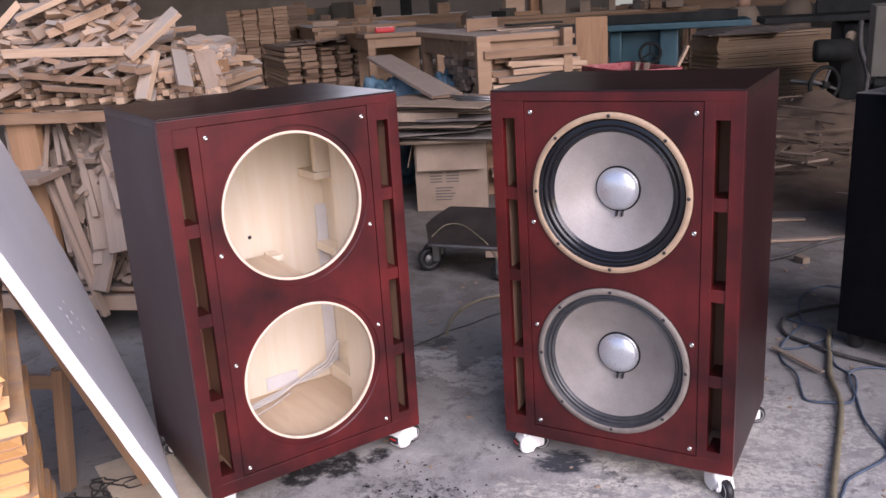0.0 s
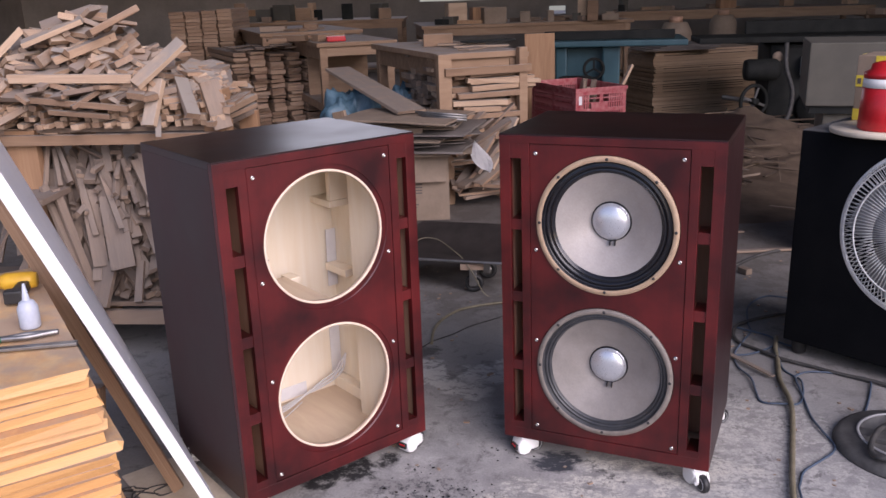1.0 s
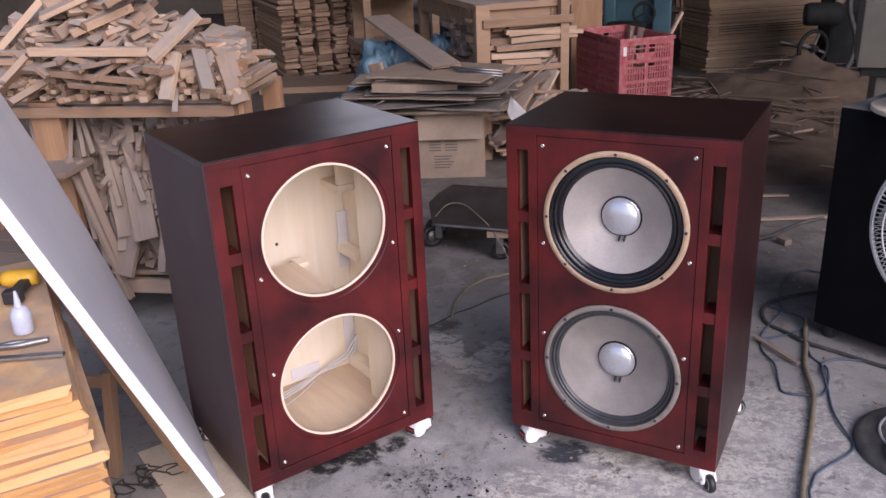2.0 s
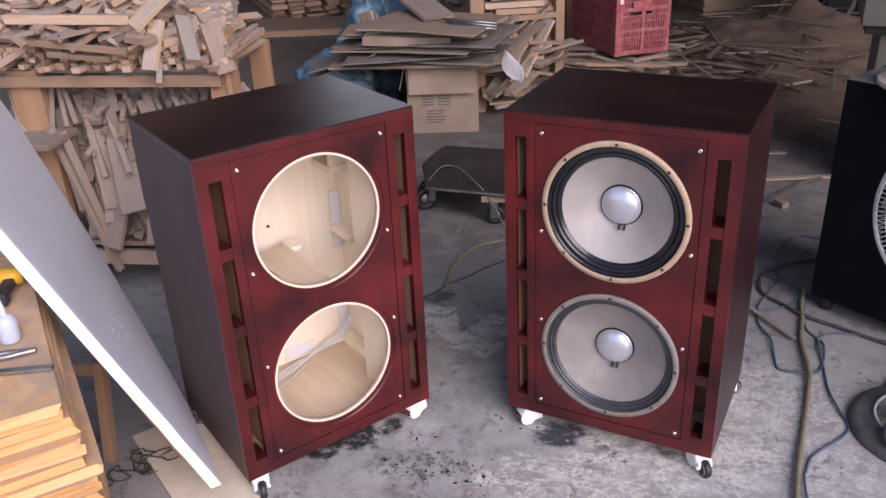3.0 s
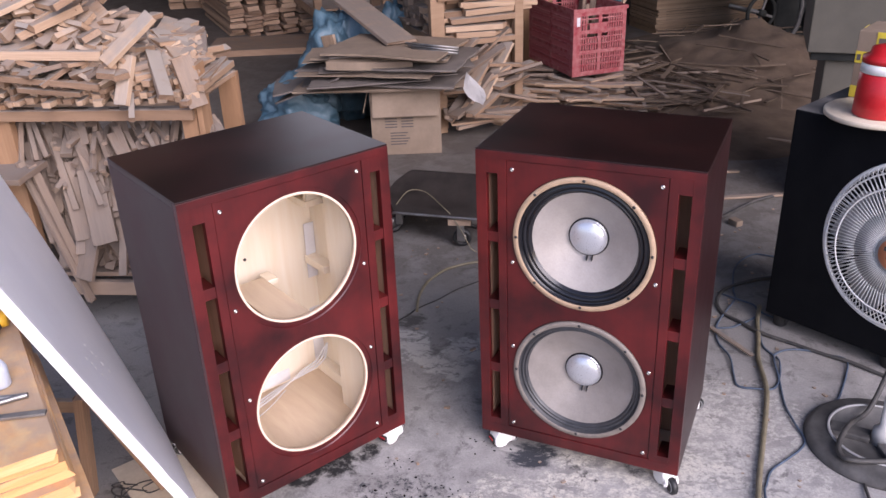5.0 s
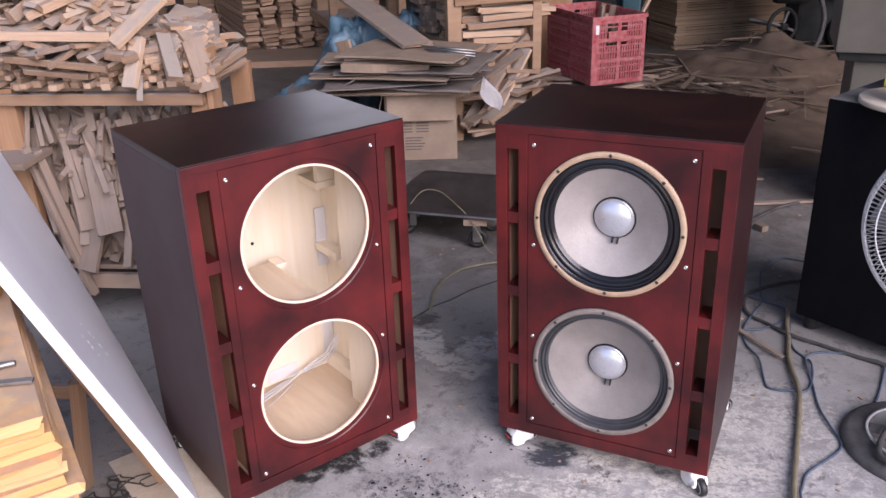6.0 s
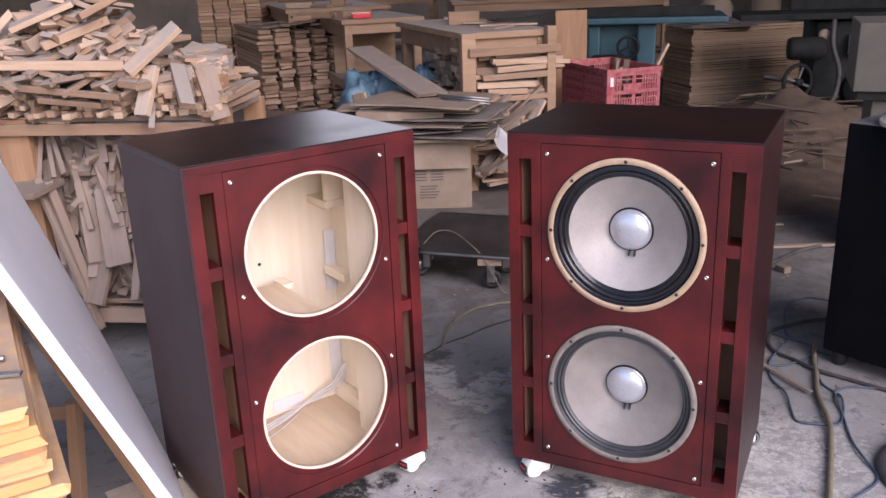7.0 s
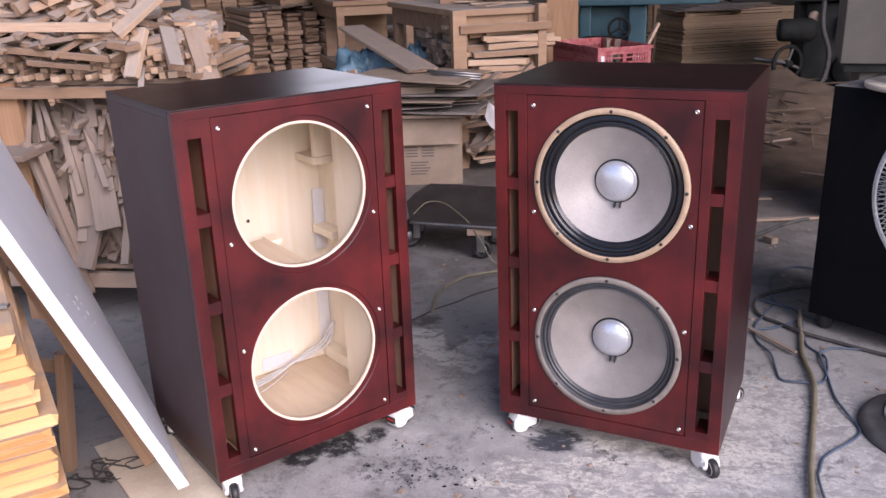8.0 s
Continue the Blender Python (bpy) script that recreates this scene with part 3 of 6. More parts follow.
def speaker(m, label, loaded):
    """A double fifteen-inch bass cabinet with side slots, on casters."""
    box = thing("speaker_cabinet", m, label, "speaker cabinet", "pair of red loudspeaker cabinets")
    t = 0.02
    f = 0.021                                   # thickness of the face frame
    part("side_panel", boxed(-W2, -W2 + t, f, DEPTH, BOT, TOP - t, 0.001), M_SIDE_SHADED, box, "dark lacquered side, deepened in colour for shade")
    part("side_panel", boxed(W2 - t, W2, f, DEPTH, BOT, TOP - t, 0.001), M_SIDE_SHADED, box, "dark lacquered side, deepened in colour for shade")
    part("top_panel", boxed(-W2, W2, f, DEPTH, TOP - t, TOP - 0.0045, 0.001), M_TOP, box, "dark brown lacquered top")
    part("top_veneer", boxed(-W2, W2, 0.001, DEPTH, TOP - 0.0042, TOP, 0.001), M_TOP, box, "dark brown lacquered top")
    part("bottom_panel", boxed(-W2 + t, W2 - t, f, DEPTH - t, BOT, BOT + t), M_PLY, box, "pale plywood bottom")
    part("back_panel", boxed(-W2 + t, W2 - t, DEPTH - t, DEPTH - 0.001, BOT, TOP - t), M_PLY, box, "pale plywood back")
    part("ceiling_lining", boxed(-0.199, 0.199, f + 0.004, DEPTH - t, TOP - t - 0.006, TOP - t - 0.0005), M_PLY, box)
    # face frame with four slots down each side
    rails = bmesh.new()
    block(rails, -W2, W2, 0, f - 0.0005, TOP - 0.026, TOP - 0.0045, 0.0015)
    block(rails, -W2, W2, 0, f - 0.0005, BOT, BOT + 0.036, 0.0015)
    for s in (-1, 1):
        block(rails, min(s * W2, s * 0.274), max(s * W2, s * 0.274), 0, f - 0.0005, BOT + 0.034, TOP - 0.024, 0.0015)
        block(rails, min(s * 0.242, s * 0.217), max(s * 0.242, s * 0.217), 0.0005, f - 0.0005, BOT + 0.034, TOP - 0.024, 0.0015)
    part("face_frame", rails, M_RED, box, "red mahogany stained face frame")
    for s in (-1, 1):
        x0, x1 = sorted((s * 0.2415, s * 0.2745))
        for z0, z1 in ((0.944, TOP - 0.025), (0.7365, 0.7675), (0.518, 0.549), (0.2995, 0.3305), (BOT + 0.035, 0.128)):
            y0 = 0.0006 if z1 > 0.9 or z0 < 0.12 else 0.004
            part("slot_divider", boxed(x0 - 0.0002, x1 + 0.0002, y0, 0.075, z0, z1, 0.0004), M_RED, box)
        # the port behind the slots: inner wall, raw linings and its far end
        xi, xo = sorted((s * 0.2, s * 0.212))
        part("port_wall", boxed(xi, xo, f + 0.003, 0.198, BOT + t, TOP - t - 0.0065), M_PLY, box, "pale plywood inner wall of the port")
        x0, x1 = sorted((s * 0.2125, s * 0.218))
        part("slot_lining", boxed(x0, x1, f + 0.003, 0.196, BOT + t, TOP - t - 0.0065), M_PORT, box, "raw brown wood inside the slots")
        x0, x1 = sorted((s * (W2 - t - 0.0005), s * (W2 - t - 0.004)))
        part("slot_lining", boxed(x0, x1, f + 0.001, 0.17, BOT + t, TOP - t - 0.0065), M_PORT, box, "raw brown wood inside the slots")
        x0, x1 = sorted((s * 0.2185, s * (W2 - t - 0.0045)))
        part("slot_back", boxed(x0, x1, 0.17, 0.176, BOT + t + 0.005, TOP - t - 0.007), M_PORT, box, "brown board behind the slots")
        x0, x1 = sorted((s * (W2 - t - 0.0005), s * (W2 - t - 0.004)))
        part("side_lining", boxed(x0, x1, 0.171, DEPTH - t, BOT + t, TOP - t - 0.0065), M_PLY, box, "pale plywood inner side")
    part("baffle", baffle_mesh(0.2155, BOT + 0.0375, TOP - 0.0275, 0.003, 0.0225, 0.199, 0.1845, 0.006), M_RED, box, "red stained baffle panel")
    for x in (-0.2, 0.2):
        for z in (0.959, 0.682, 0.404, 0.125):
            part("screw", turned([(0.0, -0.001), (0.0062, -0.001), (0.0062, 0.0012), (0.005, 0.0034), (0.0025, 0.0042), (0.0015, 0.0022), (0, 0.0022)], 16,
                                 pose(x, 0.003, z) @ FRONT), M_CHROME, box, "domed nickel screw")
    for cz in () if loaded else HOLES:
        part("opening_edge", turned([(0.1843, -0.02), (0.1843, -0.0075), (0.1835, -0.0065), (0.1785, -0.0065), (0.178, -0.0072), (0.178, -0.02)], 72,
                                    pose(0, 0, cz) @ FRONT, closed=True), M_CREAM, box, "bare plywood edge of the round opening")
    if loaded:
        woofer(box, HOLES[0], M_GASKET_TAN, "fifteen-inch woofer with a tan gasket ring")
        woofer(box, HOLES[1], M_GASKET_GREY, "fifteen-inch woofer with a greyer gasket ring")
    else:
        part("floor_lining", boxed(-0.28, 0.28, 0.0235, DEPTH - t - 0.001, BOT + t, BOT + t + 0.004), M_PLY_FLOOR, box, "tan board floor inside")
        part("brace", boxed(0.212, 0.28, 0.318, 0.34, 0.774, TOP - t - 0.007, 0.002), M_PLY, box, "plywood corner post")
        part("brace", boxed(0.206, 0.28, 0.318, 0.43, 0.752, 0.773, 0.002), M_PLY, box)
        part("brace", boxed(0.238, 0.28, 0.3, 0.42, 0.52, 0.545, 0.002), M_PLY, box)
        part("brace", boxed(0.245, 0.28, 0.17, 0.43, BOT + t + 0.005, BOT + t + 0.045, 0.002), M_PLY, box)
        part("brace", boxed(-0.06, 0.05, 0.0235, 0.355, 0.535, 0.556, 0.002), M_PLY_FLOOR, box, "tan brace from front to back")
        part("brace_block", boxed(0.051, 0.085, 0.32, 0.38, 0.54, 0.556, 0.002), M_PLY, box)
        part("label_sheet", boxed(0.243, 0.279, 0.426, 0.428, 0.452, 0.648, 0.0, pose(0, 0, 0, 1.2)), M_PAPER, box, "white paper strip on the back")
        part("label_sheet", boxed(0.24, 0.278, 0.4285, 0.4312, 0.12, 0.34), M_PAPER, box, "white paper strip on the back")
        part("label_sheet", boxed(0.03, 0.135, 0.4285, 0.4312, BOT + t + 0.012, 0.146), M_PAPER, box, "white paper label")
        for k in range(3):
            part("wire", tube([(-0.08, 0.36 - 0.012 * k, BOT + t + 0.012), (0.03, 0.395 - 0.012 * k, BOT + t + 0.012), (0.1, 0.4 - 0.01 * k, 0.112 + 0.006 * k), (0.16, 0.39, 0.126 + 0.008 * k),
                               (0.21, 0.37, 0.15 + 0.012 * k), (0.232 - 0.006 * k, 0.345, 0.19 + 0.012 * k), (0.24, 0.336, 0.246)], 0.0031, 6), M_WIRE_GREY, box, "grey two-core wire")
        part("wire", tube([(-0.09, 0.3, BOT + t + 0.007), (0.0, 0.335, BOT + t + 0.007), (0.09, 0.385, BOT + t + 0.009)], 0.0018, 6), M_WIRE_GREY, box, "thin grey wire")
        # black disc on the uncut back stands in for a hole's darkness
        part("cable_hole", turned([(0, 0), (0.005, 0), (0.005, 0.002), (0, 0.002)], 12, pose(0.034, DEPTH - t - 0.0025, 0.595) @ FRONT), M_BLACK_PLASTIC, box)
    for x, y, way in ((-0.262, 0.034, 255), (0.268, 0.034, 12), (-0.25, DEPTH - 0.04, 150), (0.262, DEPTH - 0.04, 20)) if not loaded else (
            (-0.25, 0.034, 48), (0.268, 0.034, 310), (-0.25, DEPTH - 0.04, 150), (0.262, DEPTH - 0.04, 40)):
        caster(box, x, y, way)
    return box


speaker(pose(-0.3247, 2.1074, 0, 0, 0, 44.1), "empty red mahogany speaker cabinet with two bare round openings", False)
speaker(pose(0.4296, 2.2094, -0.006, 0.35, -0.35, -19.7), "red mahogany speaker cabinet with two grey woofers fitted", True)


# ---- left: rack of offcuts ----
rack = thing("storage_rack", pose(-1.3, 3.05, 0), "sawn timber rack holding heaps of offcuts", "rack")
for x, y, top, w in ((-0.4, 0.0, 0.93, 0.12), (0.355, 0.0, 1.06, 0.06), (-0.4, 0.46, 0.93, 0.1), (0.35, 0.46, 0.93, 0.08), (-1.1, 0.0, 0.93, 0.1), (-1.1, 0.46, 0.93, 0.1)):
    part("post", boxed(x - w / 2, x + w / 2, y - 0.02, y + 0.02, 0, top, 0.003), M_FRAME, rack)
part("post", boxed(0.39, 0.412, -0.03, 0.06, 0.5, 1.07, 0.003), M_FRAME, rack, "orange board nailed to the post")
for y in (-0.035, 0.5):
    part("rail", boxed(-1.15, 0.38, y - 0.012, y + 0.012, 0.875, 0.915, 0.002), M_BENCH, rack)
    part("rail", boxed(-1.15, 0.38, y - 0.012, y + 0.012, 0.15, 0.21, 0.002), M_STICK_GREY, rack)
for i in range(3):
    y = 0.0 + 0.16 * i
    part("shelf_board", boxed(-1.15, 0.38, y, y + 0.15, 0.9165, 0.935, 0.002), M_STICK_GREY, rack)
    part("shelf_board", boxed(-1.15, 0.38, y, y + 0.15, 0.211, 0.23, 0.002), M_STICK_GREY, rack)


def heap_top(x):
    """Height of the heap on the rack at x along it."""
    pts = ((-2.3, 1.15), (-1.8, 1.22), (-1.62, 1.3), (-1.48, 1.375), (-1.4, 1.36), (-1.3, 1.25), (-1.2, 1.18), (-1.08, 1.12), (-0.96, 1.07), (-0.88, 1.02))
    for (a, h), (b, k) in zip(pts, pts[1:]):
        if a <= x <= b:
            return h + (k - h) * (x - a) / (b - a)
    return 1.0


rng = random.Random(11)
heap = thing("offcut_heap", pose(-1.3, 3.05, 0.936), "heap of dusty sawn wood offcuts piled on the rack", "wood offcuts")
off = Vector((-1.3, 3.05, 0.936))
# rows of small ends over the shelf's front edge
for row in range(4):
    x = -1.95
    while x < -0.89:
        w, h = rng.uniform(0.017, 0.034), rng.uniform(0.016, 0.025)
        x += w + rng.uniform(0.0, 0.008)
        if rng.random() < 0.2:
            continue
        y = 2.985 + 0.012 * row + rng.uniform(-0.035, 0.03)
        yaw = radians(rng.gauss(90, 9))
        length = rng.uniform(0.16, 0.34)
        a = Vector((x, y, 0.95 + 0.021 * row + rng.uniform(-0.003, 0.006)))
        stick(heap, a - off, a - off + length * Vector((math.cos(yaw), math.sin(yaw), rng.uniform(0.0, 0.09))), w, h, rng.gauss(0, 6), M_STICK, rng)
# chunkier pieces thrown on top
made = 0
while made < 230:
    x = rng.uniform(-1.95, -0.9) if made % 4 else rng.uniform(-1.15, -0.92)
    top = heap_top(x)
    if top < 1.04:
        made += 1
        continue
    z = rng.uniform(1.03, top)
    back = (z - 1.03) / max(0.04, top - 1.03)
    y = 3.03 + 0.28 * back + rng.uniform(-0.03, 0.05)
    yaw, pitch = rng.choice((rng.gauss(90, 28), rng.uniform(0, 180), rng.gauss(135, 20), rng.gauss(45, 20))), rng.gauss(6, 10)
    length = rng.uniform(0.14, 0.3) if abs(yaw - 90) < 40 else rng.uniform(0.1, 0.22)
    w, h = rng.uniform(0.02, 0.075), rng.uniform(0.012, 0.026)
    d = Vector((math.cos(radians(yaw)) * math.cos(radians(pitch)), math.sin(radians(yaw)) * math.cos(radians(pitch)), math.sin(radians(pitch))))
    a = Vector((x, y, z)) - off
    if abs(yaw - 90) > 40:
        a -= d * length / 2
    ends = (a + off, a + off + d * length)
    if max(a.x, a.x + d.x * length) > 0.41 or any(e.z > heap_top(e.x) + 0.03 for e in ends):
        continue
    stick(heap, a, a + d * length, w, h, rng.gauss(0, 20), M_STICK_GREY if rng.random() < 0.22 else M_STICK, rng)
    made += 1


# shorter dusty pieces that fill the crest
made = 0
while made < 130:
    x = rng.uniform(-1.85, -1.12)
    top = heap_top(x)
    z = rng.uniform(1.06, top - 0.01)
    y = 3.0 + 0.2 * (z - 1.06) / max(0.05, top - 1.06) + rng.uniform(-0.04, 0.03)
    yaw, pitch = rng.choice((rng.gauss(75, 25), rng.gauss(150, 22), rng.gauss(25, 22))), rng.gauss(4, 16)
    d = Vector((math.cos(radians(yaw)) * math.cos(radians(pitch)), math.sin(radians(yaw)) * math.cos(radians(pitch)), math.sin(radians(pitch)))) * rng.uniform(0.09, 0.2)
    a = Vector((x, y, z)) - d / 2
    if any(e.z > heap_top(e.x) + 0.02 for e in (a, a + d)):
        continue
    stick(heap, a - off, a + d - off, rng.uniform(0.025, 0.07), rng.uniform(0.012, 0.024), rng.gauss(0, 22), M_STICK_GREY if rng.random() < 0.35 else M_STICK, rng)
    made += 1


def across(a, b, w, h, roll):
    stick(heap, Vector(a) - off, Vector(b) - off, w, h, roll, M_STICK, rng)


across((-1.66, 2.97, 1.13), (-1.2, 2.98, 1.12), 0.03, 0.033, 0)
across((-1.18, 2.95, 1.1), (-1.03, 3.05, 1.24), 0.06, 0.02, 25)
across((-1.14, 2.93, 0.955), (-1.12, 3.01, 1.11), 0.05, 0.025, 5)
across((-1.8, 2.93, 0.99), (-1.68, 3.05, 1.13), 0.085, 0.025, -30)
across((-1.74, 2.9, 0.955), (-1.6, 3.1, 1.05), 0.06, 0.025, -20)
across((-1.58, 2.94, 1.055), (-1.22, 2.95, 1.015), 0.02, 0.022, 0)
across((-1.52, 2.95, 1.01), (-1.3, 2.97, 0.985), 0.02, 0.018, 6)
across((-0.96, 2.9, 0.99), (-1.07, 3.1, 1.1), 0.05, 0.022, 15)
across((-0.885, 2.99, 0.93), (-0.935, 3.02, 1.1), 0.07, 0.018, -25)
across((-1.85, 3.0, 1.1), (-1.66, 3.1, 1.3), 0.026, 0.026, 0)
across((-1.62, 3.02, 1.25), (-1.42, 3.1, 1.33), 0.07, 0.02, 12)
across((-1.35, 3.0, 1.28), (-1.22, 3.12, 1.36), 0.08, 0.025, -10)
across((-1.5, 3.0, 1.19), (-1.3, 3.1, 1.27), 0.05, 0.03, 8)
across((-1.1, 2.9, 0.91), (-1.14, 3.02, 0.98), 0.02, 0.02, 10)

lower = thing("offcut_heap", pose(-1.3, 3.2, 0.231), "grey dusty offcuts leaning on the lower shelf of the rack", "wood offcuts")
for i in range(290):
    x = -1.8 + 0.95 * ((i % 20) + rng.random()) / 20
    zt = 0.4 + 0.48 * ((i // 20) + rng.random()) / 14.5
    slant = rng.gauss(0.36, 0.16) if rng.random() < 0.85 else rng.gauss(-0.2, 0.2)
    d = Vector((slant, rng.uniform(-0.5, -0.25), -rng.uniform(0.65, 1.0))).normalized()
    length = rng.uniform(0.13, 0.33)
    a = Vector((x - 0.06, 3.1 + 0.16 * rng.random(), zt))
    b = a + d * length
    if b.z < 0.27:
        b = a + d * ((a.z - 0.27) / -d.z)
    off = Vector((-1.3, 3.2, 0.231))
    if (b - a).length > 0.06:
        stick(lower, a - off, b - off, rng.uniform(0.016, 0.042), rng.uniform(0.01, 0.02), rng.gauss(10, 25), M_STICK_GREY, rng)
for a, b, w, h, roll in (((-1.62, 3.0, 0.72), (-1.45, 2.97, 0.14), 0.03, 0.02, 10), ((-1.57, 2.99, 0.71), (-1.47, 2.99, 0.26), 0.03, 0.018, 30),
                         ((-1.4, 3.08, 0.66), (-1.33, 2.96, 0.4), 0.09, 0.018, 10), ((-1.5, 3.1, 0.68), (-1.44, 3.0, 0.4), 0.06, 0.018, 0),
                         ((-1.42, 3.02, 0.41), (-1.45, 2.95, 0.25), 0.1, 0.018, 0), ((-1.3, 3.05, 0.4), (-1.29, 2.96, 0.26), 0.03, 0.02, 0)):
    off = Vector((-1.3, 3.2, 0.231))
    stick(lower, Vector(a) - off, Vector(b) - off, w, h, roll, M_STICK_GREY, rng)
ends = thing("offcut_heap", pose(-1.3, 3.1, 0.231), "short dusty offcut ends jammed into the lower shelf", "wood offcuts")
for i in range(190):
    x, z = rng.uniform(-1.62, -0.92), rng.uniform(0.25, 0.86)
    d = Vector((rng.gauss(0.3, 0.25), rng.uniform(-0.9, -0.4), rng.uniform(-0.8, -0.1))).normalized()
    a = Vector((x, 3.16 + 0.06 * rng.random(), z))
    b = a + d * rng.uniform(0.09, 0.2)
    b.z = max(b.z, 0.25)
    off = Vector((-1.3, 3.1, 0.231))
    stick(ends, a - off, b - off, rng.uniform(0.014, 0.045), rng.uniform(0.01, 0.022), rng.gauss(0, 30), M_STICK_GREY, rng)
slab = boxed(-0.3, 0.17, -0.09, 0.09, -0.012, 0.012, 0.003)
solid("weathered_board", slab, M_STICK_GREY, "weathered grey board jutting out of the rack", "board", m=pose(-1.72, 2.98, 0.685, 4, -2, -6))


# ---- left foreground: stack of planks used as a bench ----
LONG = Vector((-0.597, 0.802, 0)).normalized()
ACROSS = Vector((-0.802, -0.597, 0)).normalized()
corner = Vector((-0.632, 1.366, 0))
turn = math.degrees(math.atan2(LONG.y, LONG.x))
stackp = thing("plank_stack", pose(corner.x, corner.y, 0, 0, 0, turn), "stack of fresh orange pine planks with sawn ends", "plank stack")
rng = random.Random(3)
LAYERS = 30
STEP_OUT = {0: 0.0, 1: 0.006, 2: 0.018, 3: 0.022, 4: 0.02, 5: 0.021, 6: 0.019, 7: 0.04, 8: 0.024, 9: 0.028, 10: 0.03}   # how far each layer, counted from the top, stands out
for layer in range(LAYERS):
    k = LAYERS - 1 - layer
    h = 0.0243
    z = layer * h
    y = -STEP_OUT.get(k, 0.028 + rng.uniform(-0.008, 0.008))
    skew = 0.0 if k == 0 else rng.uniform(-0.012, 0.012)
    back = 0.0 if k == 0 else rng.uniform(0.0, 0.018)
    for c in range(4):
        w = (0.212, 0.19, 0.2, 0.17)[c] + rng.uniform(-0.008, 0.008) + (-y if c == 0 else 0.0)
        u = back + rng.uniform(-0.006, 0.006)
        y0 = y + w / 2
        stick(stackp, (u, y0, z + h / 2), (0.72 + rng.uniform(-0.05, 0.05), y0 + skew, z + h / 2), w - 0.003, h - 0.0015, 0, M_ORANGE, rng, "plank")
        y += w + (0.012 if c == 0 else 0.003)
z = LAYERS * 0.0243
BENCH_Z = z + 0.001


def on_bench(u, v):
    p = corner + LONG * u + ACROSS * v
    return p.x, p.y


trestle = thing("trestle", pose(-1.035, 2.03, 0), "brown timber trestle behind the planks", "trestle")
stick(trestle, (0, 0, 0.0), (0.045, 0.0, 0.36), 0.036, 0.03, 0, M_BENCH, rng, "leg")
stick(trestle, (-0.43, 0, 0.0), (-0.385, 0.0, 0.36), 0.036, 0.03, 0, M_BENCH, rng, "leg")
stick(trestle, (-0.37, 0.024, 0.31), (0.02, 0.024, 0.31), 0.018, 0.04, 0, M_BENCH, rng, "rail")

# film-covered foam panel leaning on the planks, its far edge running up and back at a slant, on a batten that stands on the floor
UP, BACK = Vector((-0.251, -0.263, 0.932)).normalized(), Vector((-0.561, 0.826, 0.02)).normalized()
BACK = (BACK - UP * BACK.dot(UP)).normalized()
FACE = BACK.cross(UP).normalized()
FACE = FACE if FACE.x > 0 else -FACE
ORIGIN = Vector((-0.6995, 1.786, 0.389))
outline = [(0.85, 0.0), (0.6, 0.001), (0.3, -0.001), (0.06, 0.0), (-0.08, 0.004), (-0.14, -0.003), (-0.2, 0.003), (-0.335, 0.0), (-0.335, 0.12), (-0.328, 0.25), (-0.322, 0.36), (-0.25, 0.5), (-0.16, 0.64), (0.0, 0.83), (0.2, 1.03), (0.4, 1.18), (0.85, 1.25)]
bm = bmesh.new()
front = [bm.verts.new(ORIGIN + UP * a + BACK * b) for a, b in outline]
back = [bm.verts.new(ORIGIN + UP * (a + 0.004) + BACK * (b + 0.003) - FACE * 0.028) for a, b in outline]
bm.faces.new(front)
bm.faces.new(back[::-1])
for i in range(len(outline)):
    j = (i + 1) % len(outline)
    bm.faces.new((front[j], front[i], back[i], back[j])).material_index = 1
bmesh.ops.recalc_face_normals(bm, faces=bm.faces)
panel = thing("film_covered_panel", pose(0, 0, 0), "pale grey film-covered foam panel with a white edge, leaning", "panel")
part("sheet", bm, [M_FOIL, M_FOAM], panel)
stick(panel, (-0.81, 2.06, 0.012), (-1.03, 1.8, 0.95), 0.032, 0.02, 62, M_STICK, rng, "batten")
rng_film = random.Random(77)
for a, b, n in ((0.16, 0.30, 5), (0.2, 0.2, 5), (-0.17, 0.06, 6), (-0.25, 0.34, 4)):
    for k in range(n):
        fold = bmesh.new()
        p = ORIGIN + UP * (a - 0.03 * k + rng_film.uniform(-0.008, 0.008)) + BACK * (b + 0.006 * k + rng_film.uniform(-0.006, 0.006)) + FACE * 0.001
        q = p - UP * rng_film.uniform(0.008, 0.02) + BACK * rng_film.uniform(-0.004, 0.006)
        r = (p + q) / 2 + BACK * rng_film.uniform(0.003, 0.006) + FACE * 0.002
        fold.faces.new([fold.verts.new(v) for v in (p, r, q)])
        bmesh.ops.solidify(fold, geom=fold.faces[:], thickness=0.0008)
        part("film_crease", fold, M_FOAM, panel, "white crease in the film")
solid("board_on_floor", boxed(-0.26, 0.24, -0.1, 0.1, 0.001, 0.008, 0.001), M_DISC, "thin pale plywood sheet lying on the floor", "board", m=pose(-0.78, 2.03, 0, 0, 0, 134))


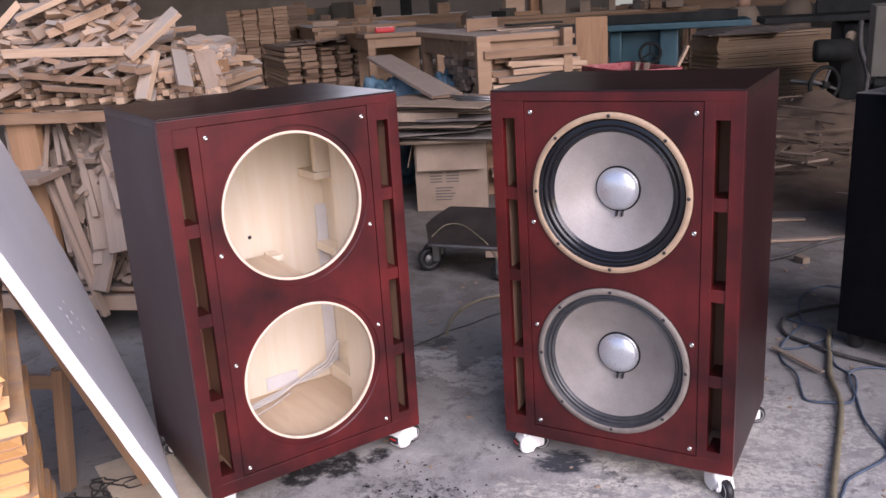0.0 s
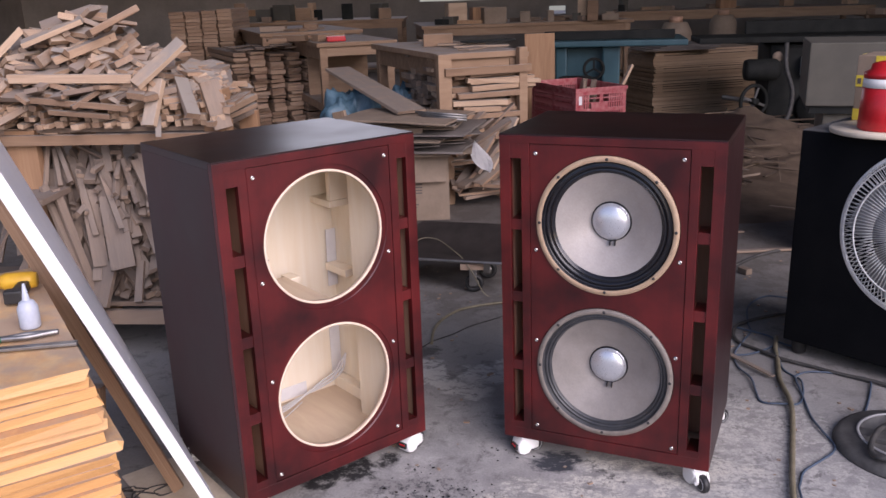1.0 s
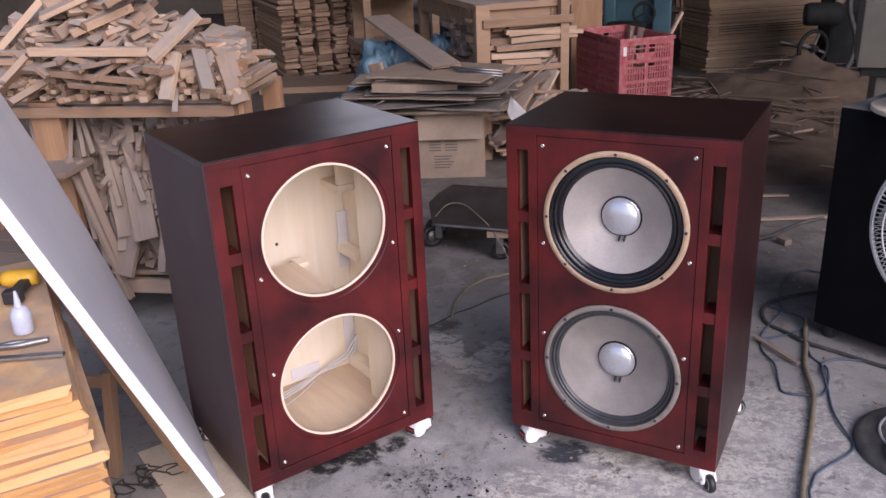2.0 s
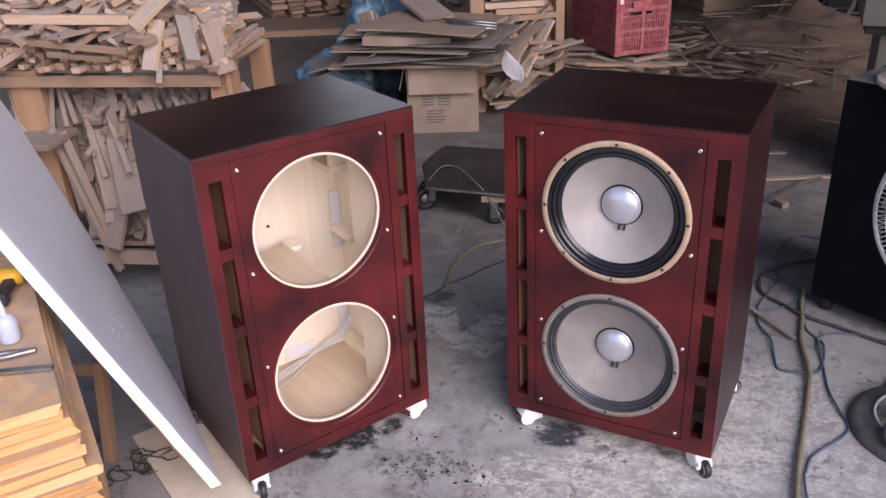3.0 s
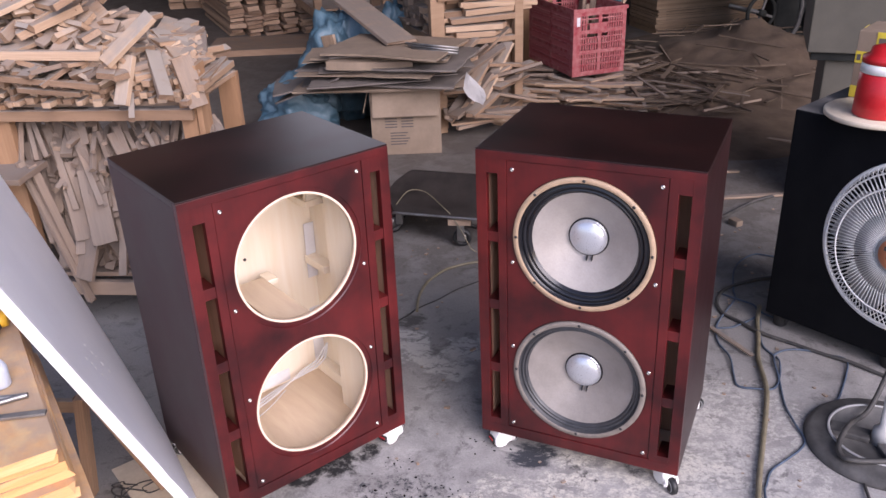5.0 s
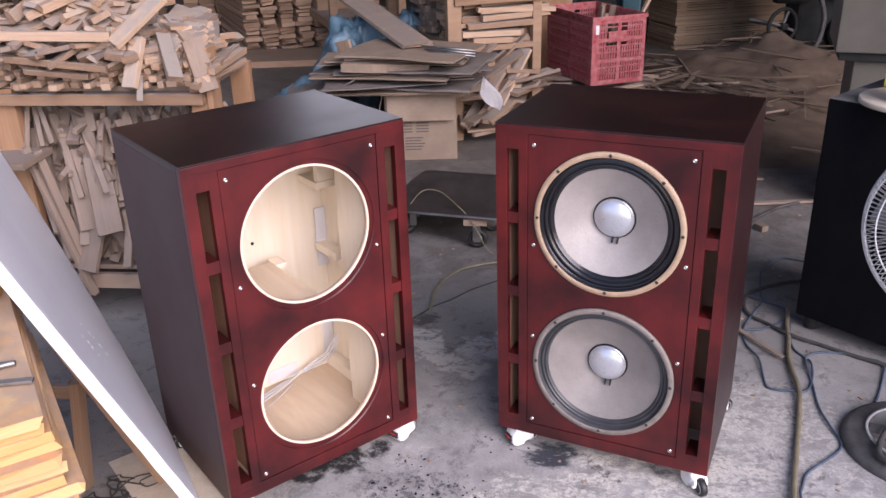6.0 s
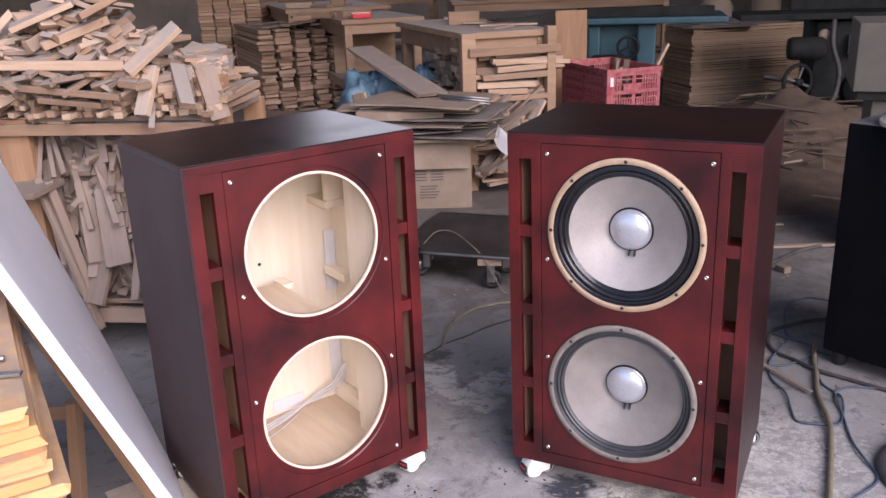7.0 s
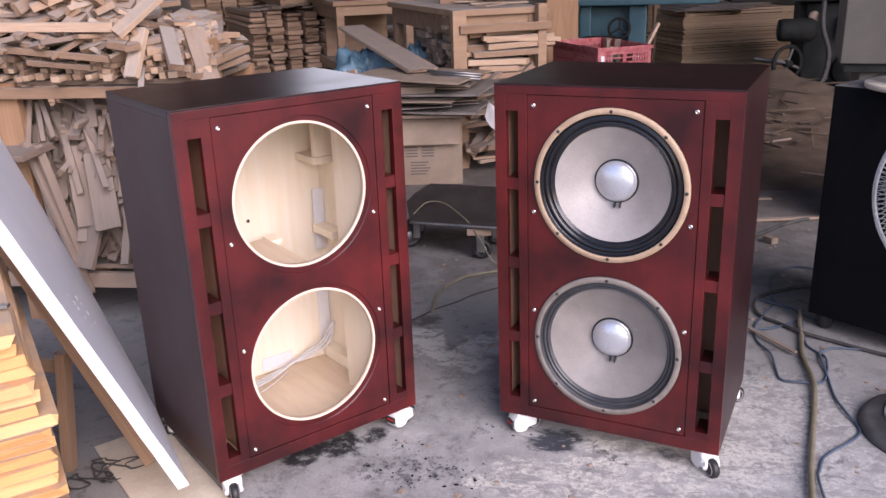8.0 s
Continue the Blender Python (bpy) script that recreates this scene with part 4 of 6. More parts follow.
# tools on the planks
def drill():
    x, y = on_bench(0.56, 0.06)
    d = thing("cordless_drill", pose(x, y, BENCH_Z + 0.02, 0, 0, 195) @ Matrix.Diagonal((0.74, 0.74, 0.74, 1)), "yellow and black cordless drill lying on the planks", "drill")
    part("body", turned([(0, -0.07), (0.024, -0.07), (0.028, -0.05), (0.028, 0.02), (0.022, 0.04), (0, 0.04)], 20, pose(0, 0, 0.01, 0, 90)), M_DRILL, d)
    part("chuck", turned([(0, 0.038), (0.02, 0.04), (0.02, 0.06), (0.014, 0.085), (0, 0.085)], 16, pose(0, 0, 0.01, 0, 90)), M_BLACK_PLASTIC, d, "black chuck")
    part("bit", turned([(0, 0.08), (0.003, 0.08), (0.003, 0.15), (0, 0.15)], 8, pose(0, 0, 0.01, 0, 90)), M_STEEL, d, "steel bit")
    part("grip", boxed(-0.055, -0.02, 0.0, 0.12, -0.014, 0.016, 0.008), M_BLACK_PLASTIC, d, "black grip")
    part("battery", boxed(-0.065, -0.01, 0.11, 0.15, -0.02, 0.022, 0.006), M_BLACK_PLASTIC, d, "black battery")


drill()
x, y = on_bench(0.285, 0.06)
bottle = thing("glue_bottle", pose(x, y, BENCH_Z), "small white glue bottle with a pointed nozzle", "bottle")
part("body", turned([(0, 0.0), (0.019, 0), (0.021, 0.004), (0.021, 0.045), (0.015, 0.058), (0.008, 0.062), (0, 0.062)], 24), M_BOTTLE, bottle)
part("nozzle", turned([(0.008, 0.062), (0.007, 0.07), (0.0025, 0.098), (0, 0.098)], 16), M_BOTTLE, bottle, "pointed white nozzle")
x, y = on_bench(0.225, 0.125)
pliers = thing("pliers", pose(x, y, BENCH_Z + 0.008, 0, 0, 24), "steel pliers with green grips on the planks", "pliers")
for s in (-1, 1):
    part("jaw", tube([(0.0, 0, 0), (0.05, s * 0.008, 0), (0.085, s * 0.003, 0), (0.11, 0, 0)], 0.006, 8), M_STEEL, pliers)
    part("grip", tube([(0.0, 0, 0), (-0.04, s * 0.018, 0), (-0.09, s * 0.022, 0), (-0.12, s * 0.014, 0)], 0.0075, 8), M_GREEN, pliers, "green grip")
x, y = on_bench(0.165, 0.115)
chisel = thing("chisel", pose(x, y, BENCH_Z + 0.007, 0, 0, 14), "steel chisel lying on the planks", "chisel")
part("blade", boxed(-0.02, 0.13, -0.008, 0.008, -0.003, 0.003, 0.001), M_STEEL, chisel)
part("handle", turned([(0, -0.1), (0.012, -0.1), (0.014, -0.06), (0.01, -0.02), (0, -0.02)], 16, pose(0, 0, 0, 0, 90)), M_CABLE_DARK, chisel, "dark handle")


# ---- right: black cabinet, cooler, fan ----
black = thing("black_cabinet", pose(1.215, 3.095, 0, 0, 0, -44), "large black painted cabinet on small feet, dusty top", "cabinet")
part("body", boxed(0, 0.72, 0, 0.5, 0.055, 0.868, 0.006), M_BLACK_BOX, black)
part("top", boxed(0.002, 0.718, 0.002, 0.498, 0.8682, 0.871, 0.001), M_DUST_TOP, black, "grey dust-covered top")
for x in (0.045, 0.46, 0.675):
    for y in (0.045, 0.455):
        part("foot", turned([(0, 0), (0.022, 0), (0.026, 0.006), (0.028, 0.05), (0.03, 0.055), (0, 0.055)], 16, pose(x, y, 0)), M_BLACK_PLASTIC, black)
disc = solid("wooden_disc", turned([(0, 0), (0.172, 0), (0.175, 0.003), (0.175, 0.015), (0.171, 0.018), (0, 0.018)], 48), M_DISC,
             "round pale plywood disc on the black cabinet", "board", m=pose(1.46, 3.0, 0.8715))
jug = thing("cooler_jug", pose(1.435, 2.955, 0.8897) @ Matrix.Diagonal((0.96, 0.96, 0.94, 1)), "red insulated drinking jug with a white band", "jug")
part("body", turned([(0, 0), (0.078, 0), (0.084, 0.006), (0.08, 0.15), (0.077, 0.152), (0, 0.152)], 40), M_RED_PLASTIC, jug)
part("band", turned([(0.0775, 0.1525), (0.081, 0.153), (0.079, 0.184), (0.076, 0.185)], 40, closed=True), M_WHITE_PLASTIC, jug, "white band")
part("lid", turned([(0, 0.186), (0.079, 0.186), (0.079, 0.205), (0.06, 0.214), (0.055, 0.235), (0.03, 0.243), (0, 0.243)], 40), M_RED_PLASTIC, jug, "red screw lid")
tbox = thing("taped_carton", pose(1.415, 3.175, 0.8715, 0, 0, -36), "small brown carton with yellow and black warning tape", "box")
part("carton", boxed(0, 0.3, 0, 0.2, 0, 0.25, 0.003), M_CARD, tbox)
part("tape", boxed(0.06, 0.1, -0.002, -0.0005, 0.0, 0.25), M_YELLOW, tbox, "yellow warning tape")
part("tape", boxed(-0.002, -0.0005, 0.06, 0.11, 0.0, 0.25), M_YELLOW, tbox, "yellow warning tape")
part("tape", boxed(0.0, 0.06, -0.002, -0.0005, 0.14, 0.18), M_YELLOW, tbox, "yellow warning tape")
part("tape", boxed(0.0, 0.06, -0.002, -0.0005, 0.02, 0.06), M_YELLOW, tbox, "yellow warning tape")
for i in range(6):
    part("print_bar", boxed(0.067, 0.09, -0.0035, -0.0022, 0.012 + 0.04 * i, 0.03 + 0.04 * i), M_INK, tbox)
for i in range(3):
    part("print_bar", boxed(0.006 + 0.02 * i, 0.018 + 0.02 * i, -0.0035, -0.0022, 0.15, 0.17), M_INK, tbox)

fan = thing("pedestal_fan", pose(1.385, 2.36, 0), "pedestal fan with pale wire guard and dusty round base", "fan")
part("base", turned([(0, 0), (0.222, 0), (0.224, 0.006), (0.216, 0.022), (0.2, 0.03), (0.165, 0.034), (0.158, 0.04), (0.152, 0.038), (0.148, 0.012), (0, 0.01)], 64), M_FAN_BASE, fan, "round dusty dark base")
for i in range(3):
    part("base_rib", boxed(0.03, 0.149, -0.028, 0.028, 0.0105, 0.03, 0.005, pose(0, 0, 0, 0, 0, 35 + 120 * i)), M_FAN_BASE, fan)
part("base_rim", turned([(0.15, 0.038), (0.158, 0.038), (0.158, 0.043), (0.15, 0.043)], 64, closed=True), M_GREY_PLASTIC, fan, "paler worn rim of the base")
part("flex", tube([(0.13, 0.25, 0.3), (0.02, 0.14, 0.055), (-0.09, 0.03, 0.052), (-0.15, -0.06, 0.052), (-0.16, -0.11, 0.045), (-0.13, -0.14, 0.05), (-0.03, -0.14, 0.05), (0.1, -0.13, 0.05)], 0.0085, 8), M_CABLE_DARK, fan, "thick black flex over the base")
part("pole", turned([(0, 0.012), (0.032, 0.012), (0.028, 0.06), (0.014, 0.075), (0.014, 0.64), (0, 0.64)], 20), M_GREY_PLASTIC, fan, "grey pole")
HEAD = pose(-0.055, -0.02, 0.687, 0, 0, -48) @ pose(0, 0, 0, 84) @ Matrix.Diagonal((1.09, 1.09, 1.09, 1))
part("motor", turned([(0, -0.14), (0.05, -0.13), (0.062, -0.1), (0.062, -0.04), (0.045, -0.03), (0, -0.03)], 24, HEAD), M_GREY_PLASTIC, fan, "grey motor housing")
guard = bmesh.new()
R_G = 0.222
for i in range(104):
    a = 2 * math.pi * i / 104
    pts = []
    for r, zz, tw in ((0.045, 0.062, 0), (0.11, 0.06, 0.03), (0.17, 0.047, 0.08), (0.21, 0.024, 0.14), (R_G, 0.0, 0.16)):
        pts.append((r * math.cos(a + tw), r * math.sin(a + tw), zz))
    for p, q in zip(pts, pts[1:]):
        straight(guard, p, q, 0.0013, 4)
bmesh.ops.transform(guard, verts=guard.verts, matrix=HEAD)
front_guard = part("front_guard", guard, M_FAN_WIRE, fan, "pale wire guard of crossing rods")
guard = bmesh.new()
for i in range(104):
    a = 2 * math.pi * i / 104
    pts = [(r * math.cos(a - tw), r * math.sin(a - tw), zz) for r, zz, tw in ((0.05, -0.045, 0), (0.15, -0.04, 0.08), (0.205, -0.02, 0.16), (R_G, 0.0, 0.2))]
    for p, q in zip(pts, pts[1:]):
        straight(guard, p, q, 0.0013, 4)
bmesh.ops.transform(guard, verts=guard.verts, matrix=HEAD)
part("rear_guard", guard, M_FAN_WIRE, fan)
for r, zz, rad in ((R_G, 0.0, 0.0065), (0.204, 0.03, 0.002), (0.166, 0.05, 0.0024)):
    ring = tube([(r * math.cos(2 * math.pi * i / 24), r * math.sin(2 * math.pi * i / 24), zz) for i in range(24)], rad, 6, True)
    bmesh.ops.transform(ring, verts=ring.verts, matrix=HEAD)
    part("guard_ring", ring, M_FAN_WIRE, fan)
part("hub", turned([(0, 0.058), (0.05, 0.058), (0.052, 0.064), (0.05, 0.068), (0, 0.069)], 36, HEAD), M_GREY_PLASTIC, fan)
part("sticker", turned([(0, 0.0694), (0.043, 0.0694), (0.043, 0.071), (0, 0.0712)], 36, HEAD), M_ORANGE_HUB, fan, "orange round sticker on the hub")
for x0, x1, y0 in ((-0.03, 0.028, 0.004), (-0.02, 0.018, -0.016)):
    part("print_bar", boxed(x0, x1, y0, y0 + 0.011, 0.0713, 0.0722, 0, HEAD), M_CABLE_DARK, fan)
for i in range(5):
    bm = bmesh.new()
    rows = []
    for k in range(7):
        r = 0.04 + 0.155 * k / 6
        half = 0.25 + 0.32 * math.sin(math.pi * min(1, (k + 1.5) / 8))
        rows.append([bm.verts.new((r * math.cos(a), r * math.sin(a), 0.0 + 0.03 * s)) for s in (-1, 0, 1) for a in [s * half]])
    for p, q in zip(rows, rows[1:]):
        for j in range(2):
            bm.faces.new((p[j], p[j + 1], q[j + 1], q[j])).smooth = True
    bmesh.ops.solidify(bm, geom=bm.faces[:], thickness=0.002)
    bmesh.ops.transform(bm, verts=bm.verts, matrix=HEAD @ pose(0, 0, 0, 0, 0, 72 * i + 20))
    part("blade", bm, M_GREY_PLASTIC, fan, "grey plastic blade")

# cables, hose and litter on the floor
def floor_line(name, label, category, radius, mat, *points):
    """A cable lying on the floor, lifted a little where it crosses others."""
    pts = [(x, y, radius + 0.001 + 0.004 * (i % 3 == 1)) for i, (x, y) in enumerate(points)]
    return solid(name, tube(pts, radius, 8), mat, label, category)


floor_line("air_hose", "olive rubber air hose on the floor", "hose", 0.0085, M_HOSE, (1.23, 3.22), (1.19, 3.09), (1.17, 2.99), (1.13, 2.83), (1.11, 2.64), (1.07, 2.49), (1.02, 2.33), (0.95, 2.1), (0.88, 1.8), (0.8, 1.4))
floor_line("power_cable", "dark rubber power cable looping over the floor", "cable", 0.007, M_CABLE_DARK, (1.45, 3.5), (1.31, 3.46), (1.22, 3.43), (1.12, 3.36), (1.07, 3.26), (1.07, 3.17), (1.12, 3.1), (1.18, 3.01), (1.28, 2.94), (1.37, 2.87), (1.45, 2.81), (1.54, 2.73), (1.75, 2.55))
floor_line("blue_cable", "blue-grey flex winding over the floor", "cable", 0.0038, M_CABLE_BLUE, (1.45, 3.67), (1.38, 3.69), (1.33, 3.71), (1.26, 3.65), (1.2, 3.54), (1.16, 3.37), (1.15, 3.29), (1.09, 3.18), (1.03, 3.07), (1.01, 2.95), (1.03, 2.84), (1.02, 2.73), (1.02, 2.66), (1.08, 2.64), (1.14, 2.65), (1.18, 2.73), (1.2, 2.81), (1.2, 2.85))
floor_line("blue_cable", "blue-grey flex winding over the floor", "cable", 0.0038, M_CABLE_BLUE, (1.09, 3.34), (1.14, 3.29), (1.21, 3.24), (1.22, 3.19), (1.27, 3.12))
floor_line("blue_cable", "blue-grey flex winding over the floor", "cable", 0.0038, M_CABLE_BLUE, (1.02, 3.05), (1.08, 3.05), (1.15, 3.1), (1.21, 3.14), (1.18, 3.01), (1.17, 2.92), (1.19, 2.86), (1.18, 2.8), (1.17, 2.7), (1.15, 2.56), (1.15, 2.46), (1.16, 2.38), (1.14, 2.33), (1.08, 2.27), (1.02, 2.22), (0.99, 2.16), (0.97, 2.1), (0.95, 1.9))
floor_line("blue_cable", "blue-grey flex winding over the floor", "cable", 0.0038, M_CABLE_BLUE, (1.19, 2.86), (1.24, 2.89), (1.31, 2.9), (1.39, 2.87), (1.44, 2.83), (1.41, 2.74), (1.35, 2.62), (1.33, 2.585))
floor_line("fan_cable", "black flex running out from the fan", "cable", 0.005, M_CABLE_DARK, (1.27, 2.165), (1.26, 2.1), (1.25, 2.0), (1.2, 1.8))
floor_line("thin_wire", "thin dark wire on the floor", "wire", 0.0028, M_CABLE_DARK, (-0.4, 2.87), (-0.22, 3.084), (-0.157, 3.186), (-0.086, 3.255), (-0.014, 3.336), (0.077, 3.422), (0.25, 3.57))
floor_line("thin_hose", "pale hose curving over the floor", "hose", 0.0062, M_HOSE, (-0.164, 3.15), (-0.167, 3.272), (-0.149, 3.394), (-0.115, 3.47), (-0.07, 3.526), (-0.006, 3.578), (0.068, 3.61), (0.35, 3.68))
floor_line("power_cable", "dark rubber power cable on the floor", "cable", 0.009, M_CABLE_DARK, (1.05, 4.0), (1.25, 4.1), (1.5, 4.35), (1.8, 4.5))
floor_line("power_cable", "dark rubber power cable on the floor", "cable", 0.012, M_CABLE_DARK, (1.15, 5.0), (1.4, 5.3), (1.6, 5.9), (2.2, 6.3))
drops = bmesh.new()
rng = random.Random(9)
for i in range(120):
    cx, cy, spread = rng.choice(((-0.12, 2.21, 0.03), (-0.06, 2.09, 0.07), (-0.1, 2.07, 0.09), (0.02, 2.07, 0.05), (0.08, 2.03, 0.05), (0.15, 2.3, 0.05), (-0.05, 2.1, 0.15)))
    x, y = rng.gauss(cx, spread), rng.gauss(cy, spread * 0.7)
    s = rng.uniform(0.0007, 0.0036) * rng.choice((0.6, 1.0, 1.25))
    lathe(drops, [(0, 0.0008), (s, 0.0006), (s * 1.1, 0.0001)], 7, pose(x, y, 0.0004, 0, 0, rng.uniform(0, 180)) @ Matrix.Diagonal((1, rng.uniform(0.5, 1.8), 1, 1)))
solid("oil_drops", drops, M_RUBBER, "dark oil drops spattered on the floor", "oil stain", kind="stuff")
rng = random.Random(8)
coil, ang = [], 0.0
for k in range(46):
    ang += rng.uniform(0.5, 1.5) * (-1 if k % 17 > 12 else 1)
    r = rng.uniform(0.012, 0.06)
    cx, cy = (-0.955, 2.05) if k < 10 else (-0.86, 2.06) if k < 18 else (-0.92, 1.99) if k < 36 else (-0.97, 1.96)
    coil.append((cx + r * math.cos(ang), cy + 0.7 * r * math.sin(ang), 0.004 + 0.008 * rng.random()))
coil += [(-0.98, 1.92, 0.004), (-1.02, 1.86, 0.004), (-1.04, 1.78, 0.004)]
solid("wire_tangle", tube(coil, 0.0024, 6), M_CABLE_DARK, "tangle of thin black wire on the floor", "wire")
chips = thing("wood_strip", pose(0, 0, 0), "pale wood strip lying on the floor", "wood strip")
stick(chips, (1.0, 3.04, 0.016), (1.11, 2.84, 0.016), 0.018, 0.006, 0, M_STICK_GREY, rng)
litter = bmesh.new()
for i in range(260):
    x, y = rng.uniform(-0.5, 1.7), rng.uniform(1.5, 4.6)
    s = rng.uniform(0.0015, 0.006)
    block(litter, -s * rng.uniform(1, 2.5), s, -s, s, 0, s * 0.8, m=pose(x, y, 0.0005, 0, 0, rng.uniform(0, 180)))
solid("floor_litter", litter, M_STICK, "small wood chips and crumbs on the floor", "litter", kind="stuff")
tape_roll = solid("paper_scrap", boxed(-0.02, 0.02, -0.03, 0.03, 0, 0.03, 0.004), M_CARD, "crumpled brown paper scrap on the floor", "paper", m=pose(1.32, 4.05, 0, 0, 0, 30))


# ---- middle ground: trolley, carton, flat sheets, bags ----
dolly = thing("trolley", pose(-0.12, 3.92, 0), "low dark tilted trolley tray on small wheels", "trolley")
bm = bmesh.new()
rows = []
for y, x0, x1, z in ((-0.1, -0.225, 0.3, 0.168), (-0.085, -0.23, 0.305, 0.181), (0.0, -0.25, 0.31, 0.192), (0.08, -0.27, 0.31, 0.212), (0.14, -0.235, 0.3, 0.238), (0.185, -0.185, 0.29, 0.262), (0.2, -0.165, 0.285, 0.27), (0.215, -0.16, 0.28, 0.262)):
    rows.append([bm.verts.new((x0 + (x1 - x0) * u, y - 0.2 * (x0 + (x1 - x0) * u - x0), z - 0.014 * math.sin(math.pi * u) * (0.2 < (y + 0.12) / 0.3 < 0.95))) for u in (0, 0.03, 0.1, 0.3, 0.5, 0.7, 0.9, 0.97, 1)])
for p, q in zip(rows, rows[1:]):
    for k in range(8):
        bm.faces.new((p[k], p[k + 1], q[k + 1], q[k])).smooth = True
bmesh.ops.solidify(bm, geom=bm.faces[:], thickness=0.016)
bmesh.ops.recalc_face_normals(bm, faces=bm.faces)
part("deck", bm, M_DECK, dolly, "dark scuffed bent sheet deck")
part("lip", tube([(-0.228, -0.1, 0.163), (0.0, -0.146, 0.163), (0.3, -0.205, 0.163)], 0.007, 8), M_STEEL, dolly, "worn front lip")
for x, y, r in ((0.1, -0.12, 0.045), (0.16, 0.08, 0.045)):
    part("mounting_block", boxed(x - 0.06, x + 0.05, y - 0.035, y + 0.035, 0.118, 0.15, 0.003), M_STICK_GREY, dolly, "grey wood block over the caster")
    part("fork", boxed(x - 0.018, x + 0.018, y - 0.03, y - 0.024, 0.035, 0.1175, 0.002), M_STEEL, dolly, "steel caster fork")
    wheel = part("wheel", turned([(r * 0.55, -0.014), (r * 0.9, -0.014), (r, -0.008), (r, 0.008), (r * 0.9, 0.014), (r * 0.55, 0.014)], 28, pose(x + 0.005, y - 0.004, r + 0.001, 90), closed=True), M_BLACK_PLASTIC, dolly, "black rubber wheel")
    part("rim", turned([(0, -0.011), (r * 0.56, -0.011), (r * 0.56, 0.011), (0, 0.011)], 20, pose(x + 0.005, y - 0.004, r + 0.001, 90)), M_STEEL, wheel)
for y in (0.03, 0.14):
    part("bracket", boxed(-0.232, -0.2, y - 0.02, y + 0.02, 0.05, 0.18, 0.003), M_STEEL, dolly, "steel wheel bracket")
    wheel = part("wheel", turned([(0.03, -0.014), (0.05, -0.014), (0.056, -0.008), (0.056, 0.008), (0.05, 0.014), (0.03, 0.014)], 28, pose(-0.25, y, 0.057, 90, 0, 30), closed=True), M_BLACK_PLASTIC, dolly, "black rubber wheel")
    part("rim", turned([(0, -0.011), (0.031, -0.011), (0.031, 0.011), (0, 0.011)], 20, pose(-0.25, y, 0.057, 90, 0, 30)), M_STEEL, wheel)
solid("bent_rod", tube([(-0.33, 3.83, 0.2), (-0.284, 3.95, 0.222), (-0.2, 3.93, 0.225), (-0.103, 3.8, 0.2), (-0.06, 3.77, 0.165), (-0.015, 3.75, 0.1), (0.045, 3.73, 0.004), (0.14, 3.73, 0.004)], 0.0027, 6), M_HOSE, "thin pale hose hanging over the trolley", "hose")

carton = thing("cardboard_carton", pose(-0.44, 5.12, 0, 0, 0, 6), "dusty open cardboard carton with faded print", "box")
for x0, x1, y0, y1 in ((-0.215, 0.215, 0, 0.006), (-0.215, 0.215, 0.354, 0.36), (-0.215, -0.209, 0.0062, 0.3538), (0.209, 0.215, 0.0062, 0.3538)):
    part("side", boxed(x0, x1, y0, y1, 0.002, 0.42, 0.001), M_CARD, carton)
part("bottom", boxed(-0.208, 0.208, 0.0064, 0.353, 0.002, 0.01), M_CARD, carton)
part("flap", boxed(-0.2, 0.2, -0.004, 0.0, -0.165, 0.0, 0.001, pose(0, -0.008, 0.418, -12)), M_CARD, carton, "front flap folded down")
part("flap", boxed(-0.004, 0.0, 0.01, 0.35, -0.15, 0.0, 0.001, pose(-0.222, 0, 0.418, 0, 14)), M_CARD, carton, "side flap folded down")
for r in range(9):
    n = 2 if r < 4 else 1
    for c in range(n):
        z = 0.235 - 0.018 * r - (0.02 if r > 3 else 0)
        w = 0.075 if n == 2 else 0.12 - 0.012 * (r % 3)
        x = -0.13 + 0.1 * c if n == 2 else -0.1
        part("print_bar", boxed(x, x + w, -0.0022, -0.0006, z - 0.004, z + 0.003), M_INK, carton)
rng = random.Random(21)


def flat(name, cx, cy, z, sx, sy, th, yaw, mat, label, tilt=0.0, lean=0.0):
    """A flat sheet with uneven, slightly bent outline."""
    bm = bmesh.new()
    bmesh.ops.create_grid(bm, x_segments=6, y_segments=4, size=0.5)
    bend, cup = rng.uniform(-0.007, 0.004), rng.uniform(-0.006, 0.004)
    for v in bm.verts:
        u, w = v.co.x * 2, v.co.y * 2
        edge = max(abs(u), abs(w)) > 0.99
        v.co = Vector((v.co.x * sx + (rng.uniform(-0.012, 0.012) if edge else 0), v.co.y * sy + (rng.uniform(-0.012, 0.012) if edge else 0), bend * u * u + cup * w * w + rng.uniform(-0.001, 0.001)))
    bmesh.ops.solidify(bm, geom=bm.faces[:], thickness=th)
    bmesh.ops.recalc_face_normals(bm, faces=bm.faces)
    return solid(name, bm, mat, label, "cardboard" if "card" in name else "sheet", "flat sheets on the carton", m=pose(cx, cy, z, tilt, lean, yaw))


